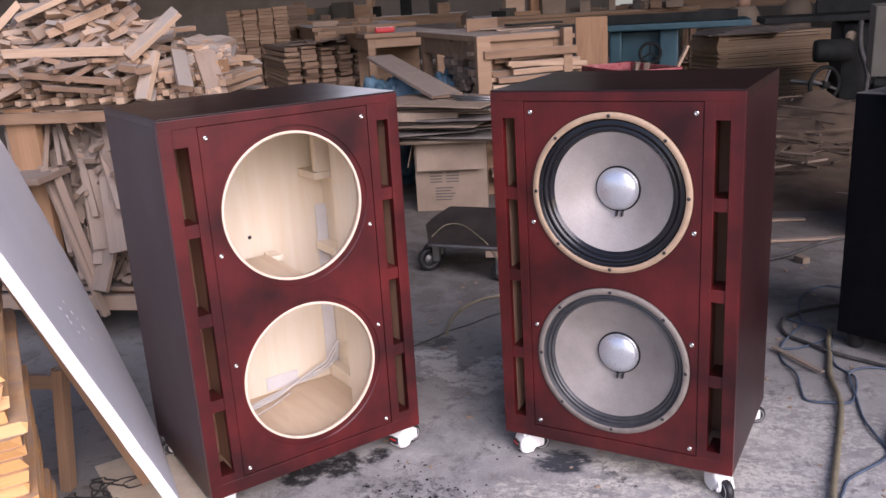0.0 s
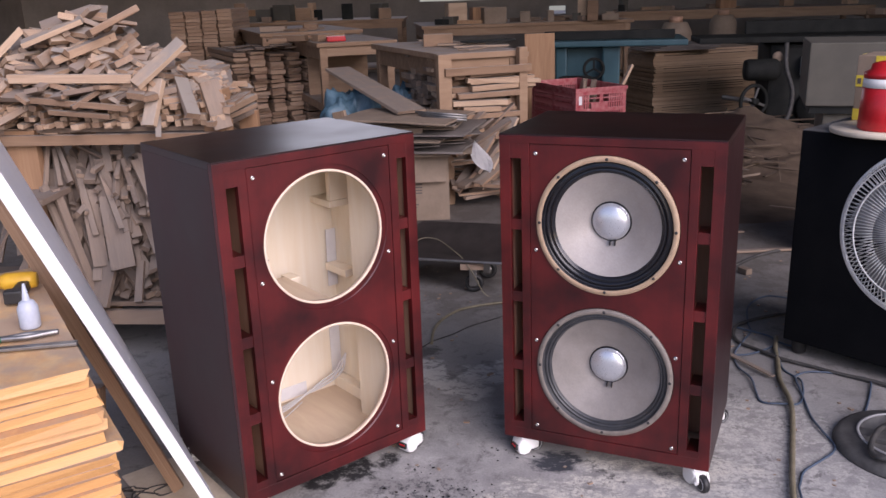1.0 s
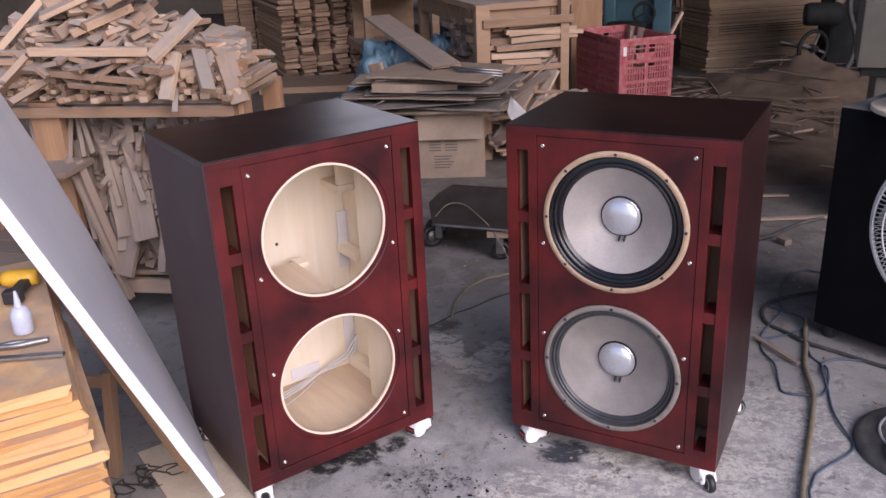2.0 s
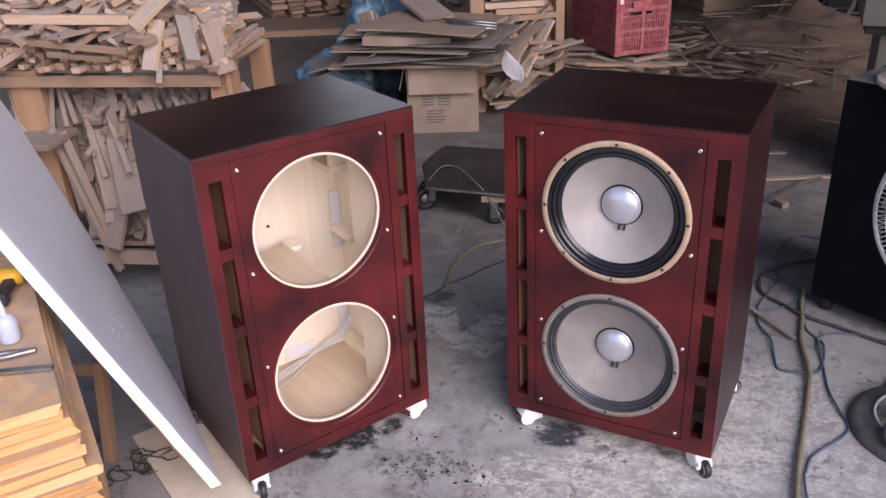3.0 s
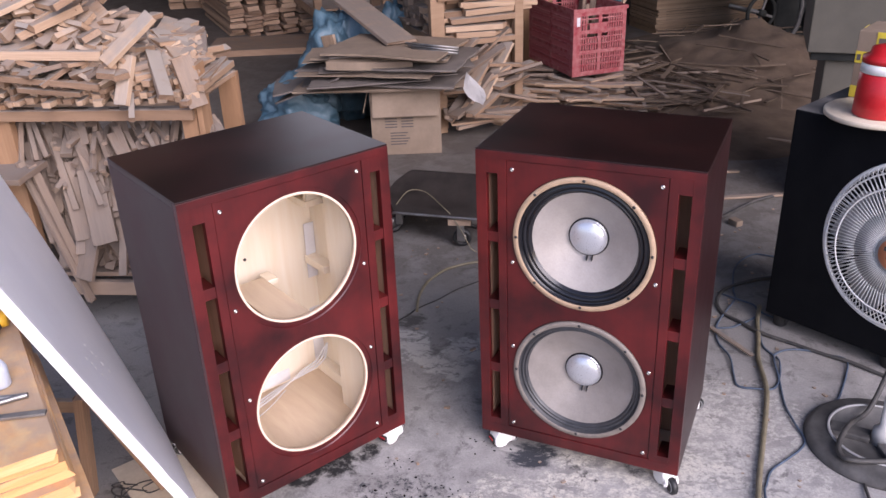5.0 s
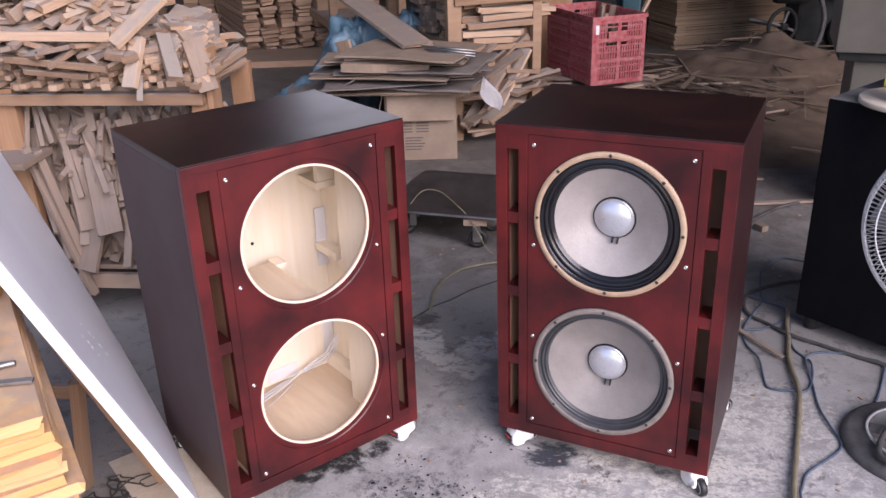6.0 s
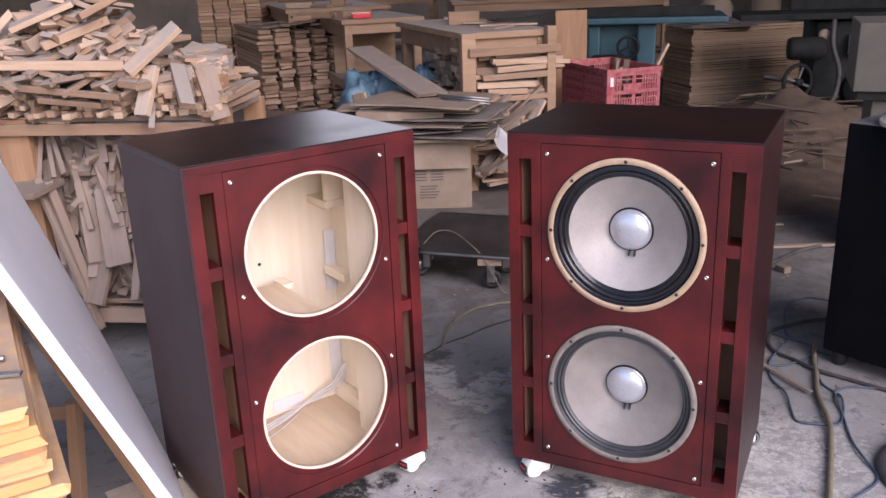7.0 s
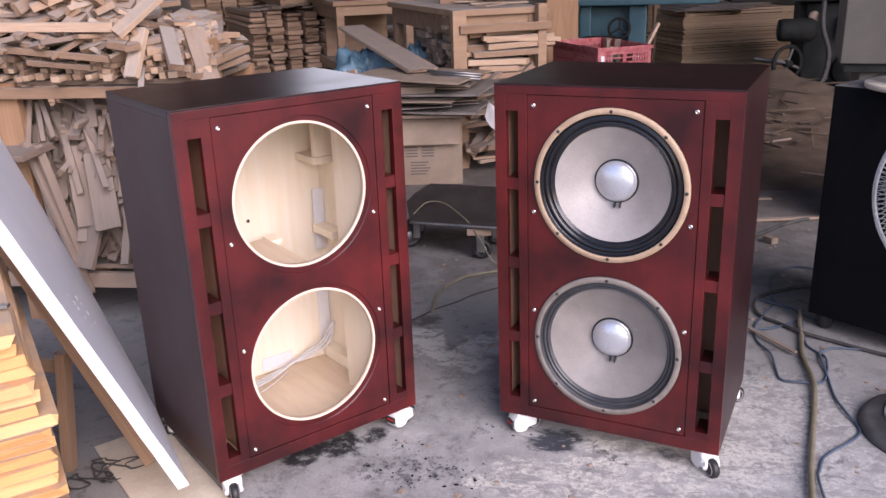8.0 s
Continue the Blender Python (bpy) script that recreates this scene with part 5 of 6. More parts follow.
z = 0.428
for i in range(17):
    cx, cy = -0.58 + rng.uniform(-0.12, 0.14), 5.25 + rng.uniform(-0.06, 0.12)
    th = rng.choice((0.005, 0.007, 0.012))
    card = rng.random() < 0.45
    flat("cardboard_sheet" if card else "board_sheet", cx, cy, z + th, rng.uniform(0.55, 0.95), rng.uniform(0.4, 0.6), th, rng.uniform(-14, 18), M_CARD if card else M_CARD_GREY,
         "flattened brown cardboard sheet on the stack" if card else "grey dusty flat board on the stack", rng.uniform(-0.8, 0.8), rng.uniform(-0.8, 0.8))
    z += th + 0.0065
STACK_TOP = z
flat("board_sheet", -1.0, 5.35, 0.46, 0.6, 0.42, 0.01, 12, M_CARD_GREY, "grey dusty flat board sliding off the stack", 0, -14)
flat("board_sheet", -0.98, 5.25, 0.44, 0.5, 0.4, 0.008, -20, M_CARD_GREY, "grey dusty flat board sliding off the stack", 6, -22)
flat("cardboard_sheet", -0.62, 5.08, STACK_TOP - 0.05, 0.5, 0.18, 0.05, 4, M_CARD, "folded brown cardboard piece on the stack", 4, 2)
lanks = thing("long_board", pose(0, 0, 0), "long grey board sloping up from the stack", "board")
stick(lanks, (-0.45, 5.2, STACK_TOP + 0.012), (-1.17, 6.5, 0.85), 0.2, 0.02, 0, M_STICK_GREY, rng, "board")
for i in range(3):
    rod = bmesh.new()
    straight(rod, (-0.42 + 0.02 * i, 5.13 - 0.015 * i, STACK_TOP + 0.02 - 0.012 * i), (-0.1, 5.07 - 0.02 * i, STACK_TOP - 0.012 * i), 0.007, 8)
    solid("metal_rod", rod, M_STEEL, "bright metal rod on the stack of sheets", "rod", "metal rods")
rag = bmesh.new()
rows = []
for k in range(7):
    w = 0.015 + 0.085 * min(1, k / 3) * (1 if k < 5 else 0.8 - 0.5 * (k - 5))
    rows.append([rag.verts.new(((u - 0.5) * w + 0.008 * k - 0.02, -0.014 * math.sin(3.0 * u + k * 0.5), 0.16 - 0.025 * k - 0.02 * u)) for u in (0, 0.25, 0.5, 0.75, 1.0)])
for r, q in zip(rows, rows[1:]):
    for k in range(4):
        rag.faces.new((r[k], r[k + 1], q[k + 1], q[k]))
bmesh.ops.solidify(rag, geom=rag.faces[:], thickness=0.002)
solid("paper_scrap", rag, M_PAPER, "crumpled white paper hanging from the timber", "paper", m=pose(-0.03, 5.2, 0.3, 0, 0, -5) @ Matrix.Diagonal((1.25, 1.25, 1.25, 1)))


def bag(x, y, z, sx, sy, sz, seed, label):
    bm = bmesh.new()
    bmesh.ops.create_icosphere(bm, subdivisions=5, radius=1.0)
    for v in bm.verts:
        n = noise.noise(v.co * 1.6 + Vector((seed, 0, 0))) * 0.28 + noise.noise(v.co * 4 + Vector((seed, 3, 0))) * 0.14 - abs(noise.noise(v.co * 6 + Vector((seed, 0, 2)))) * 0.2 - abs(noise.noise(v.co * 13)) * 0.09
        v.co = v.co * (1 + n)
        v.co = Vector((v.co.x * sx, v.co.y * sy, max(v.co.z, -0.75) * sz))
    for f in bm.faces:
        f.smooth = True
    low = min(v.co.z for v in bm.verts)
    return solid("plastic_bag", bm, M_BLUE_BAG, label, "bag", "blue bags of scrap", m=pose(x, y, z - low))


bag(-1.2, 5.45, 0.0, 0.27, 0.24, 0.24, 1.0, "crumpled blue plastic bag of scrap on the floor")
bag(-0.98, 6.0, 0.0, 0.3, 0.26, 0.44, 5.0, "tall crumpled blue plastic bag of scrap")
bag(-0.62, 6.4, 0.0, 0.22, 0.2, 0.42, 9.0, "crumpled blue plastic bag behind the board")
for a, b, w in (((-0.98, 5.72, 0.42), (-1.02, 5.74, 0.62), 0.12),):
    scrap = thing("wood_scrap", pose(0, 0, 0), "pale wood scrap sticking out of the bag", "wood scrap")
    stick(scrap, a, b, w, 0.02, 80, M_STICK, rng)


# ---- benches ----
def bench(x, y, yaw, length, width, height, label, shelf=0.3, back_board=False):
    """A carpenter's bench of heavy timber; x, y is its near left corner, its length runs along local y."""
    t = thing("workbench", pose(x, y, 0, 0, 0, yaw), label, "workbench", "timber workbenches")
    part("top", boxed(-0.03, width + 0.03, -0.03, length + 0.03, height - 0.04, height, 0.004), M_BENCH, t, "dusty worktop")
    for px_ in (0.0, width - 0.07):
        for py in (0.0, length - 0.07):
            part("leg", boxed(px_, px_ + 0.07, py, py + 0.07, 0, height - 0.0405, 0.003), M_BENCH, t)
    for px_ in (0.005, width - 0.035):
        part("rail", boxed(px_, px_ + 0.03, 0.0705, length - 0.0705, height - 0.16, height - 0.0405, 0.003), M_BENCH, t)
        part("rail", boxed(px_, px_ + 0.03, 0.0705, length - 0.0705, shelf - 0.08, shelf, 0.003), M_BENCH, t)
    for py in (0.005, length - 0.035):
        part("rail", boxed(0.0705, width - 0.0705, py, py + 0.03, height - 0.13, height - 0.0405, 0.003), M_BENCH, t)
    part("shelf", boxed(0.036, width - 0.036, 0.036, length - 0.036, shelf - 0.02, shelf, 0.003), M_BENCH, t)
    if back_board:
        part("back_board", boxed(0.04, width - 0.04, length * 0.55, length * 0.55 + 0.02, shelf, height - 0.05, 0.002), M_BENCH, t)
    return t


BENCH_YAW = math.degrees(math.atan2(0.425, 0.906))
bench(-0.285, 5.62, BENCH_YAW, 1.55, 0.56, 1.0, "old timber workbench packed with boards underneath", 0.6)
side = Vector((0.906, 0.425, 0))
deep = Vector((-0.425, 0.906, 0))
near = Vector((-0.285, 5.62, 0))
frontf = thing("stacking_frame", pose(near.x, near.y, 0, 0, 0, BENCH_YAW), "pale timber frame holding stacked boards at the bench end", "frame")
part("post", boxed(-0.06, 0.03, -0.09, -0.035, 0.0, 1.0, 0.003), M_BENCH, frontf)
part("post", boxed(0.52, 0.58, -0.09, -0.035, 0.0, 1.02, 0.003), M_BENCH, frontf)
part("rail", boxed(-0.02, 0.6, -0.115, -0.0905, 0.86, 0.91, 0.003), M_BENCH, frontf)
part("rail", boxed(-0.06, 0.58, -0.089, -0.04, 0.565, 0.6, 0.003), M_BENCH, frontf)
part("rail", boxed(-0.06, 0.58, -0.089, -0.04, 0.1, 0.14, 0.003), M_BENCH, frontf)
rng = random.Random(31)
stock = thing("board_stock", pose(near.x, near.y, 0.602, 0, 0, BENCH_YAW), "pale sawn boards stacked under the workbench", "wood boards")
z = 0.0
while z < 0.345:
    h = rng.uniform(0.026, 0.048)
    y = -0.03
    while y < 0.75:
        w = rng.uniform(0.07, 0.15)
        x0 = rng.uniform(-0.03, 0.12) if y < 0.1 else rng.uniform(-0.02, 0.05)
        L = rng.uniform(0.3, 0.62)
        if not (0.27 < z + h and y < 0.0) and rng.random() < 0.9:
            stick(stock, (x0, y + w / 2, z + h / 2), (x0 + L, y + w / 2 + rng.uniform(-0.02, 0.02), z + h / 2), w, h - 0.002, rng.gauss(0, 2), M_STICK if y < 0.25 else M_STICK_GREY, rng, "board")
        y += w + 0.01
    z += h
for i in range(6):
    z = 0.03 + 0.045 * i
    x0 = rng.uniform(0.02, 0.2)
    stick(stock, (x0, -0.055, z), (x0 + rng.uniform(0.25, 0.5), -0.055 + rng.uniform(-0.02, 0.02), z + rng.uniform(-0.012, 0.012)), 0.06, 0.036, rng.gauss(0, 4), M_STICK, rng, "board")
stick(stock, (0.15, -0.06, 0.22), (0.68, -0.06, 0.19), 0.05, 0.03, 0, M_STICK, rng, "board")
lowstock = thing("offcut_heap", pose(near.x, near.y, 0, 0, 0, BENCH_YAW), "jumbled pale offcuts heaped below the bench end", "wood offcuts")
for i in range(70):
    z = rng.uniform(0.02, 0.5)
    x, y = rng.uniform(-0.05, 0.35), rng.uniform(-0.3, 0.1)
    a = radians(rng.gauss(12, 24))
    b = radians(rng.gauss(18, 16))
    L = rng.uniform(0.2, 0.45)
    p = Vector((x, y, z))
    q = p + L * Vector((math.cos(a) * math.cos(b), math.sin(a) * math.cos(b), math.sin(b)))
    stick(lowstock, p, q, rng.uniform(0.03, 0.09), rng.uniform(0.014, 0.025), rng.gauss(0, 15), M_STICK if i % 3 else M_STICK_GREY, rng)
ply = solid("plywood_board", boxed(0, 0.25, 0, 0.018, 0, 1.04, 0.002), M_FRAME, "tall pale plywood board leaning on the bench", "board", m=pose(0.29, 7.1, 0, -3, 0, 10))
blockw = solid("wood_block", boxed(-0.11, 0.11, -0.04, 0.04, 0, 0.09, 0.004), M_STICK, "pale wood block on the workbench", "wood block", m=pose(-0.38, 6.45, 1.001, 0, 0, 10))
for i in range(5):
    b = thing("loose_board", pose(0, 0, 0), "thin grey board lying on the workbench", "board", "loose boards on benches")
    p = near + side * rng.uniform(0.1, 0.3) + deep * (0.15 + 0.28 * i) + Vector((0, 0, 1.008 + 0.004 * i))
    stick(b, p, p + side * rng.uniform(0.2, 0.4) + deep * rng.uniform(-0.2, 0.2), 0.09, 0.012, 0, M_STICK_GREY, rng, "board")
tools = solid("dark_sheet", boxed(-0.2, 0.2, -0.06, 0.06, 0, 0.012, 0.003), M_IRON, "dark flat tool lying on the bench", "tool", m=pose(0.0, 6.35, 1.03, 0, 0, 30))

bench(-1.62, 7.95, 24, 1.6, 0.72, 0.97, "old timber workbench with an open front", 0.4, True)
bench(-2.55, 9.3, 24, 2.2, 1.1, 1.02, "long dusty timber workbench", 0.35)
bench(-0.9, 10.6, 10, 1.5, 2.6, 1.0, "wide timber workbench in the dim hall", 0.35)
bench(-4.6, 12.3, 4, 1.2, 3.2, 1.05, "long timber workbench by the end wall", 0.35)
bench(1.7, 12.6, -4, 1.2, 3.4, 1.05, "long timber workbench by the end wall", 0.35)
bench(4.3, 9.8, -12, 1.4, 2.2, 1.0, "wide timber workbench in the dim hall", 0.35)
red = solid("red_tool", boxed(-0.09, 0.09, -0.04, 0.04, 0, 0.05, 0.01), M_RED_PLASTIC, "small red tool on a bench", "tool", m=pose(-1.5, 8.15, 0.971, 0, 0, 20))

# ---- stacks of boards ----
stack_l = thing("board_stack", pose(-2.78, 8.85, 0, 0, 0, 8), "tall stack of short brown boards in rows", "board stack", "stacks of brown boards")
rng = random.Random(41)
for c in range(5):
    z = 0.0
    while z < 0.82:
        h = rng.uniform(0.026, 0.052)
        x = 0.02 + 0.185 * c + rng.uniform(-0.012, 0.012)
        y0 = rng.choice((rng.uniform(-0.03, 0.03), rng.uniform(-0.08, 0.05)))
        tilt = rng.gauss(0, 0.004)
        stick(stack_l, (x + 0.085 - y0 * 0.3, y0, z + h / 2 + tilt), (x + 0.085 - 0.55 + rng.uniform(-0.02, 0.02), 1.4, z + h / 2), 0.165 + rng.uniform(-0.05, 0.016), h - rng.uniform(0.001, 0.006), rng.gauss(0, 1.8), M_BROWN, rng, "board")
        z += h
for i in range(14):
    x = rng.uniform(-0.1, 0.7)
    stick(stack_l, (x, rng.uniform(0, 0.3), 0.862 + 0.006 * i * 0.5), (x + rng.uniform(-0.1, 0.35), rng.uniform(0.35, 0.8), 0.864 + 0.006 * i * 0.5), 0.09, 0.012, 0, M_STICK_GREY, rng, "board")
solid("board_on_floor", boxed(-0.6, 0.5, -0.35, 0.3, 0, 0.06, 0.004), M_BROWN, "flat brown board lying before the stack", "board", m=pose(-2.15, 8.3, 0, 0, 0, 8))

for (x, y, yaw, cols, hh) in ((-4.0, 10.6, 6, 4, 1.25), (-5.2, 8.2, 12, 4, 0.7)):
    st = thing("board_stack", pose(x, y, 0, 0, 0, yaw), "stack of short brown boards in the dim hall", "board stack", "stacks of brown boards")
    for c in range(cols):
        z = 0.0
        while z < hh:
            h = rng.uniform(0.035, 0.05)
            stick(st, (0.2 * c, rng.uniform(-0.03, 0.03), z + h / 2), (0.2 * c, 1.1, z + h / 2), 0.18, h - 0.003, 0, M_BROWN, rng, "board")
            z += h

stack_r = thing("sheet_stack", pose(1.57, 8.56, 0, 0, 0, 20), "large stack of brown sheets with spacers between", "sheet stack")
z = 0.0
while z < 0.77:
    h = rng.choice((0.018, 0.022, 0.03))
    o, p = rng.uniform(-0.012, 0.012), rng.uniform(-0.008, 0.008)
    gap = 0.006 if h > 0.02 and rng.random() < 0.5 else 0.0012
    ob = part("sheet", boxed(o, 1.16 + p, p, 0.56 + o, z, z + h - gap, 0.0008), M_SHEET, stack_r)
    if gap > 0.004:
        for k in range(3):
            part("spacer", boxed(0.03 + 0.5 * k, 0.1 + 0.5 * k, 0.0, 0.54, z + h - 0.0058, z + h - 0.0004), M_SHEET, stack_r)
    z += h
for i in range(4):
    part("loose_sheet", boxed(-0.12, 0.6, -0.06, 0.4, z, z + 0.008, 0.001, pose(0.1 * i, 0.06 * i, 0.009 * i, 0, 0, 6 * i - 8)), M_CARD_GREY, stack_r, "grey loose sheet on top")


# ---- red crate ----
def crate():
    c = thing("plastic_crate", pose(0.622, 6.0, 0.25, 0, 0, 25), "dusty red plastic crate with slatted sides", "crate")
    lx, ly, h = 0.405, 0.7, 0.455

    slat = boxed(-0.0058, 0.0058, 0.002, 0.01, 0.02, h - 0.02)
    slat_mesh = bpy.data.meshes.new("slat")
    slat.to_mesh(slat_mesh)
    slat.free()
    slat_mesh.materials.append(M_CRATE)

    def grille(name, w, m, handle):
        bm = bmesh.new()
        block(bm, 0.0285, w - 0.0285, 0, 0.012, h - 0.045, h)
        bmesh.ops.transform(bm, verts=bm.verts, matrix=m)
        ob = part(name, bm, M_CRATE, c)
        for z0, z1 in ((0, 0.03), (0.071, 0.079), (0.113, 0.121), (0.15, 0.172), (0.213, 0.221), (0.254, 0.262), (0.29, 0.312), (0.349, 0.356), (0.382, 0.389)):
            part("band", boxed(0.0285, w - 0.0285, 0, 0.012, z0, z1, 0, m), M_CRATE, ob)
        for x in (0.014, w / 2, w - 0.014):
            part("upright", boxed(x - 0.014, x + 0.014, 0.001, 0.011, 0, h - (0.0455 if 0.02 < x < w - 0.02 else 0), 0, m), M_CRATE, ob)
        if handle:
            part("handle_plate", boxed(w * 0.3, w * 0.64, -0.002, 0.0125, h - 0.17, h - 0.1, 0.003, m), M_CRATE, ob)
        n = round(w / 0.019)
        for i in range(2, n - 1):
            at = i * w / n - w / 2
            if abs(at) > 0.02:
                s = new("slat", slat_mesh)
                s.parent = ob
                short = 0.6 if handle and 0.28 < at / w + 0.5 < 0.66 else 1.0      # under the grip the slats are shorter
                s.matrix_basis = m @ pose(i * w / n, 0, 0) @ Matrix.Diagonal((1, 1, short, 1))
        return ob

    grille("wall", lx, pose(0, 0, 0), True)
    grille("wall", lx, pose(0, ly - 0.012, 0), True)
    grille("wall", ly - 0.026, pose(0.012, 0.013, 0, 0, 0, 90), False)
    grille("wall", ly - 0.026, pose(lx, 0.013, 0, 0, 0, 90), False)
    part("floor_grid", boxed(0.013, lx - 0.013, 0.013, ly - 0.013, 0.0, 0.012), M_CRATE, c)
    rim = bmesh.new()
    block(rim, -0.008, lx + 0.008, -0.008, 0.0, h - 0.02, h + 0.004)
    block(rim, -0.008, lx + 0.008, ly, ly + 0.008, h - 0.02, h + 0.004)
    block(rim, -0.008, 0.0, 0.0005, ly - 0.0005, h - 0.02, h + 0.004)
    block(rim, lx, lx + 0.008, 0.0005, ly - 0.0005, h - 0.02, h + 0.004)
    part("rim", rim, M_CRATE, c)
    part("corner_post", boxed(-0.006, 0.046, -0.006, 0.0, 0.0, h - 0.021, 0.002), M_CRATE, c, "smooth red corner post")
    part("corner_post", boxed(-0.006, -0.0002, 0.0004, 0.046, 0.0, h - 0.021, 0.002), M_CRATE, c, "smooth red corner post")
    part("label", boxed(0.018, 0.042, -0.0085, -0.0062, h - 0.11, h - 0.05), M_PAPER, c, "white label")


crate()
inside = thing("offcut_bundle", pose(0, 0, 0.263), "wood offcuts standing in the red crate", "wood offcuts")
rng = random.Random(51)
for i in range(16):
    x, y = 0.65 + rng.uniform(-0.1, 0.1), 6.42 + rng.uniform(-0.12, 0.12)
    stick(inside, (x, y, 0.005), (x + rng.uniform(-0.02, 0.06), y + rng.uniform(-0.05, 0.05), rng.uniform(0.3, 0.46)), 0.04, 0.02, rng.uniform(0, 90), M_STICK_GREY, rng)
stick(inside, (0.78, 6.3, 0.02), (1.06, 6.42, 0.57), 0.03, 0.02, 0, M_STICK, rng)

# ---- sticks and shavings over the floor ----
under = thing("stick_pile", pose(0.62, 6.2, 0), "pile of pale sticks under the red crate", "sticks")
for i in range(120):
    x, y = rng.uniform(-0.35, 0.4), rng.uniform(-0.35, 0.4)
    z = rng.uniform(0.01, 0.236)
    a = radians(rng.gauss(-8, 22))
    L = rng.uniform(0.25, 0.55)
    d = Vector((math.cos(a), math.sin(a), rng.uniform(-0.05, 0.05)))
    stick(under, Vector((x, y, z)) - d * L / 2, Vector((x, y, z)) + d * L / 2, rng.uniform(0.018, 0.05), rng.uniform(0.012, 0.022), rng.gauss(0, 10), M_STICK if y < -0.05 else M_STICK_GREY, rng)
for i in range(30):
    y = -0.45 + rng.uniform(-0.1, 0.1)
    x = rng.uniform(-0.5, 0.35)
    a = radians(rng.gauss(-5, 12))
    d = Vector((math.cos(a), math.sin(a), rng.uniform(-0.03, 0.03)))
    L = rng.uniform(0.3, 0.6)
    z = rng.uniform(0.01, 0.14)
    stick(under, Vector((x, y, z)) - d * L / 2, Vector((x, y, z)) + d * L / 2, 0.035, 0.016, rng.gauss(0, 8), M_STICK, rng)
drift = thing("stick_pile", pose(1.5, 6.6, 0), "drift of thin grey sticks and laths on the floor", "sticks")
for i in range(220):
    u = rng.random()
    x, y = rng.uniform(-0.55, 0.25) if u < 0.8 else rng.uniform(0.2, 0.8), rng.uniform(-0.9, 1.5)
    z = 0.01 + 0.2 * max(0, 1 - (x * x + 0.5 * y * y)) * rng.random() + 0.02 * rng.random()
    a = radians(rng.choice((rng.gauss(-35, 25), rng.gauss(20, 25), rng.gauss(80, 20))))
    d = Vector((math.cos(a), math.sin(a), rng.uniform(-0.06, 0.06)))
    L = rng.uniform(0.2, 0.75)
    stick(drift, Vector((x, y, z)) - d * L / 2, Vector((x, y, z)) + d * L / 2, rng.uniform(0.012, 0.035), rng.uniform(0.006, 0.014), rng.gauss(0, 12), M_LATH if i % 4 else M_STICK_GREY, rng)


def mound(x, y, sx, sy, h, seed, label):
    bm = bmesh.new()
    bmesh.ops.create_grid(bm, x_segments=48, y_segments=48, size=1.0)
    for v in bm.verts:
        r = math.hypot(v.co.x, v.co.y)
        k = max(0.0, 1 - r) ** 1.2
        n = noise.noise(Vector((v.co.x * 3 + seed, v.co.y * 3, 0))) * 0.35 + noise.noise(Vector((v.co.x * 11 + seed, v.co.y * 11, 4))) * 0.12
        v.co = Vector((v.co.x * sx, v.co.y * sy, h * k * (1 + n) - 0.004))
    for f in bm.faces:
        f.smooth = True
    return solid("sawdust_mound", bm, M_SAWDUST, label, "sawdust", kind="stuff", m=pose(x, y, 0))


mound(2.1, 7.2, 1.3, 1.6, 0.4, 2.0, "brown mound of sawdust and shavings on the floor")
mound(1.5, 6.5, 1.3, 1.6, 0.13, 7.0, "thin drift of sawdust on the floor")
mound(-0.2, 6.9, 1.6, 1.2, 0.05, 3.0, "thin drift of sawdust on the floor")
for (x, y, l, yaw) in ((1.62, 5.6, 0.55, 12), (1.9, 5.3, 0.4, -30), (1.5, 4.4, 0.9, 8), (2.0, 5.9, 0.6, 20), (-1.35, 4.9, 1.0, -30), (1.25, 4.75, 0.5, 5)):
    lath = thing("loose_lath", pose(x, y, 0, 0, 0, yaw), "thin wooden lath lying on the floor", "lath", "loose laths")
    stick(lath, (-l / 2, 0, 0.012), (l / 2, 0, 0.012), 0.03, 0.012, 0, M_STICK_GREY, rng)

shav = thing("lath_pile", pose(2.0, 7.0, 0), "thin brown laths and edgings strewn over the sawdust", "laths")
for i in range(45):
    x, y = rng.uniform(-0.7, 0.9), rng.uniform(-1.1, 0.9)
    r = math.hypot((x - 0.1) / 1.3, (y - 0.2) / 1.6)
    z = 0.02 + 0.36 * max(0.0, 1 - r) ** 1.2 + 0.03 * rng.random()
    a = radians(rng.choice((rng.gauss(-30, 25), rng.gauss(15, 20), rng.gauss(60, 25))))
    L = rng.uniform(0.15, 0.6)
    d = Vector((math.cos(a), math.sin(a), rng.uniform(-0.12, 0.12))) * L / 2
    p = Vector((x, y, max(z, abs(d.z) + 0.01)))
    stick(shav, p - d, p + d, rng.uniform(0.006, 0.02), rng.uniform(0.005, 0.009), rng.gauss(0, 20), M_LATH, rng, "lath")

# ---- machines ----
saw = thing("table_saw", pose(0.55, 7.5, 0, 0, 0, -6), "teal painted table saw with a dark motor", "machine")
part("body", boxed(0, 0.55, 0.12, 0.5, 0.1, 0.9, 0.02), M_TEAL, saw)
part("table", boxed(-0.14, 1.1, -0.1, 0.7, 0.905, 0.955, 0.01), M_TEAL, saw, "teal table edge")
part("foot", boxed(0.02, 0.6, 0.02, 0.48, 0, 0.1, 0.01), M_IRON, saw)
part("side_plate", boxed(0.0, 0.1, 0.0, 0.119, 0.1, 0.9, 0.015), M_TEAL, saw)
part("side_plate", boxed(0.4, 0.55, 0.0, 0.119, 0.1, 0.9, 0.015), M_TEAL, saw)
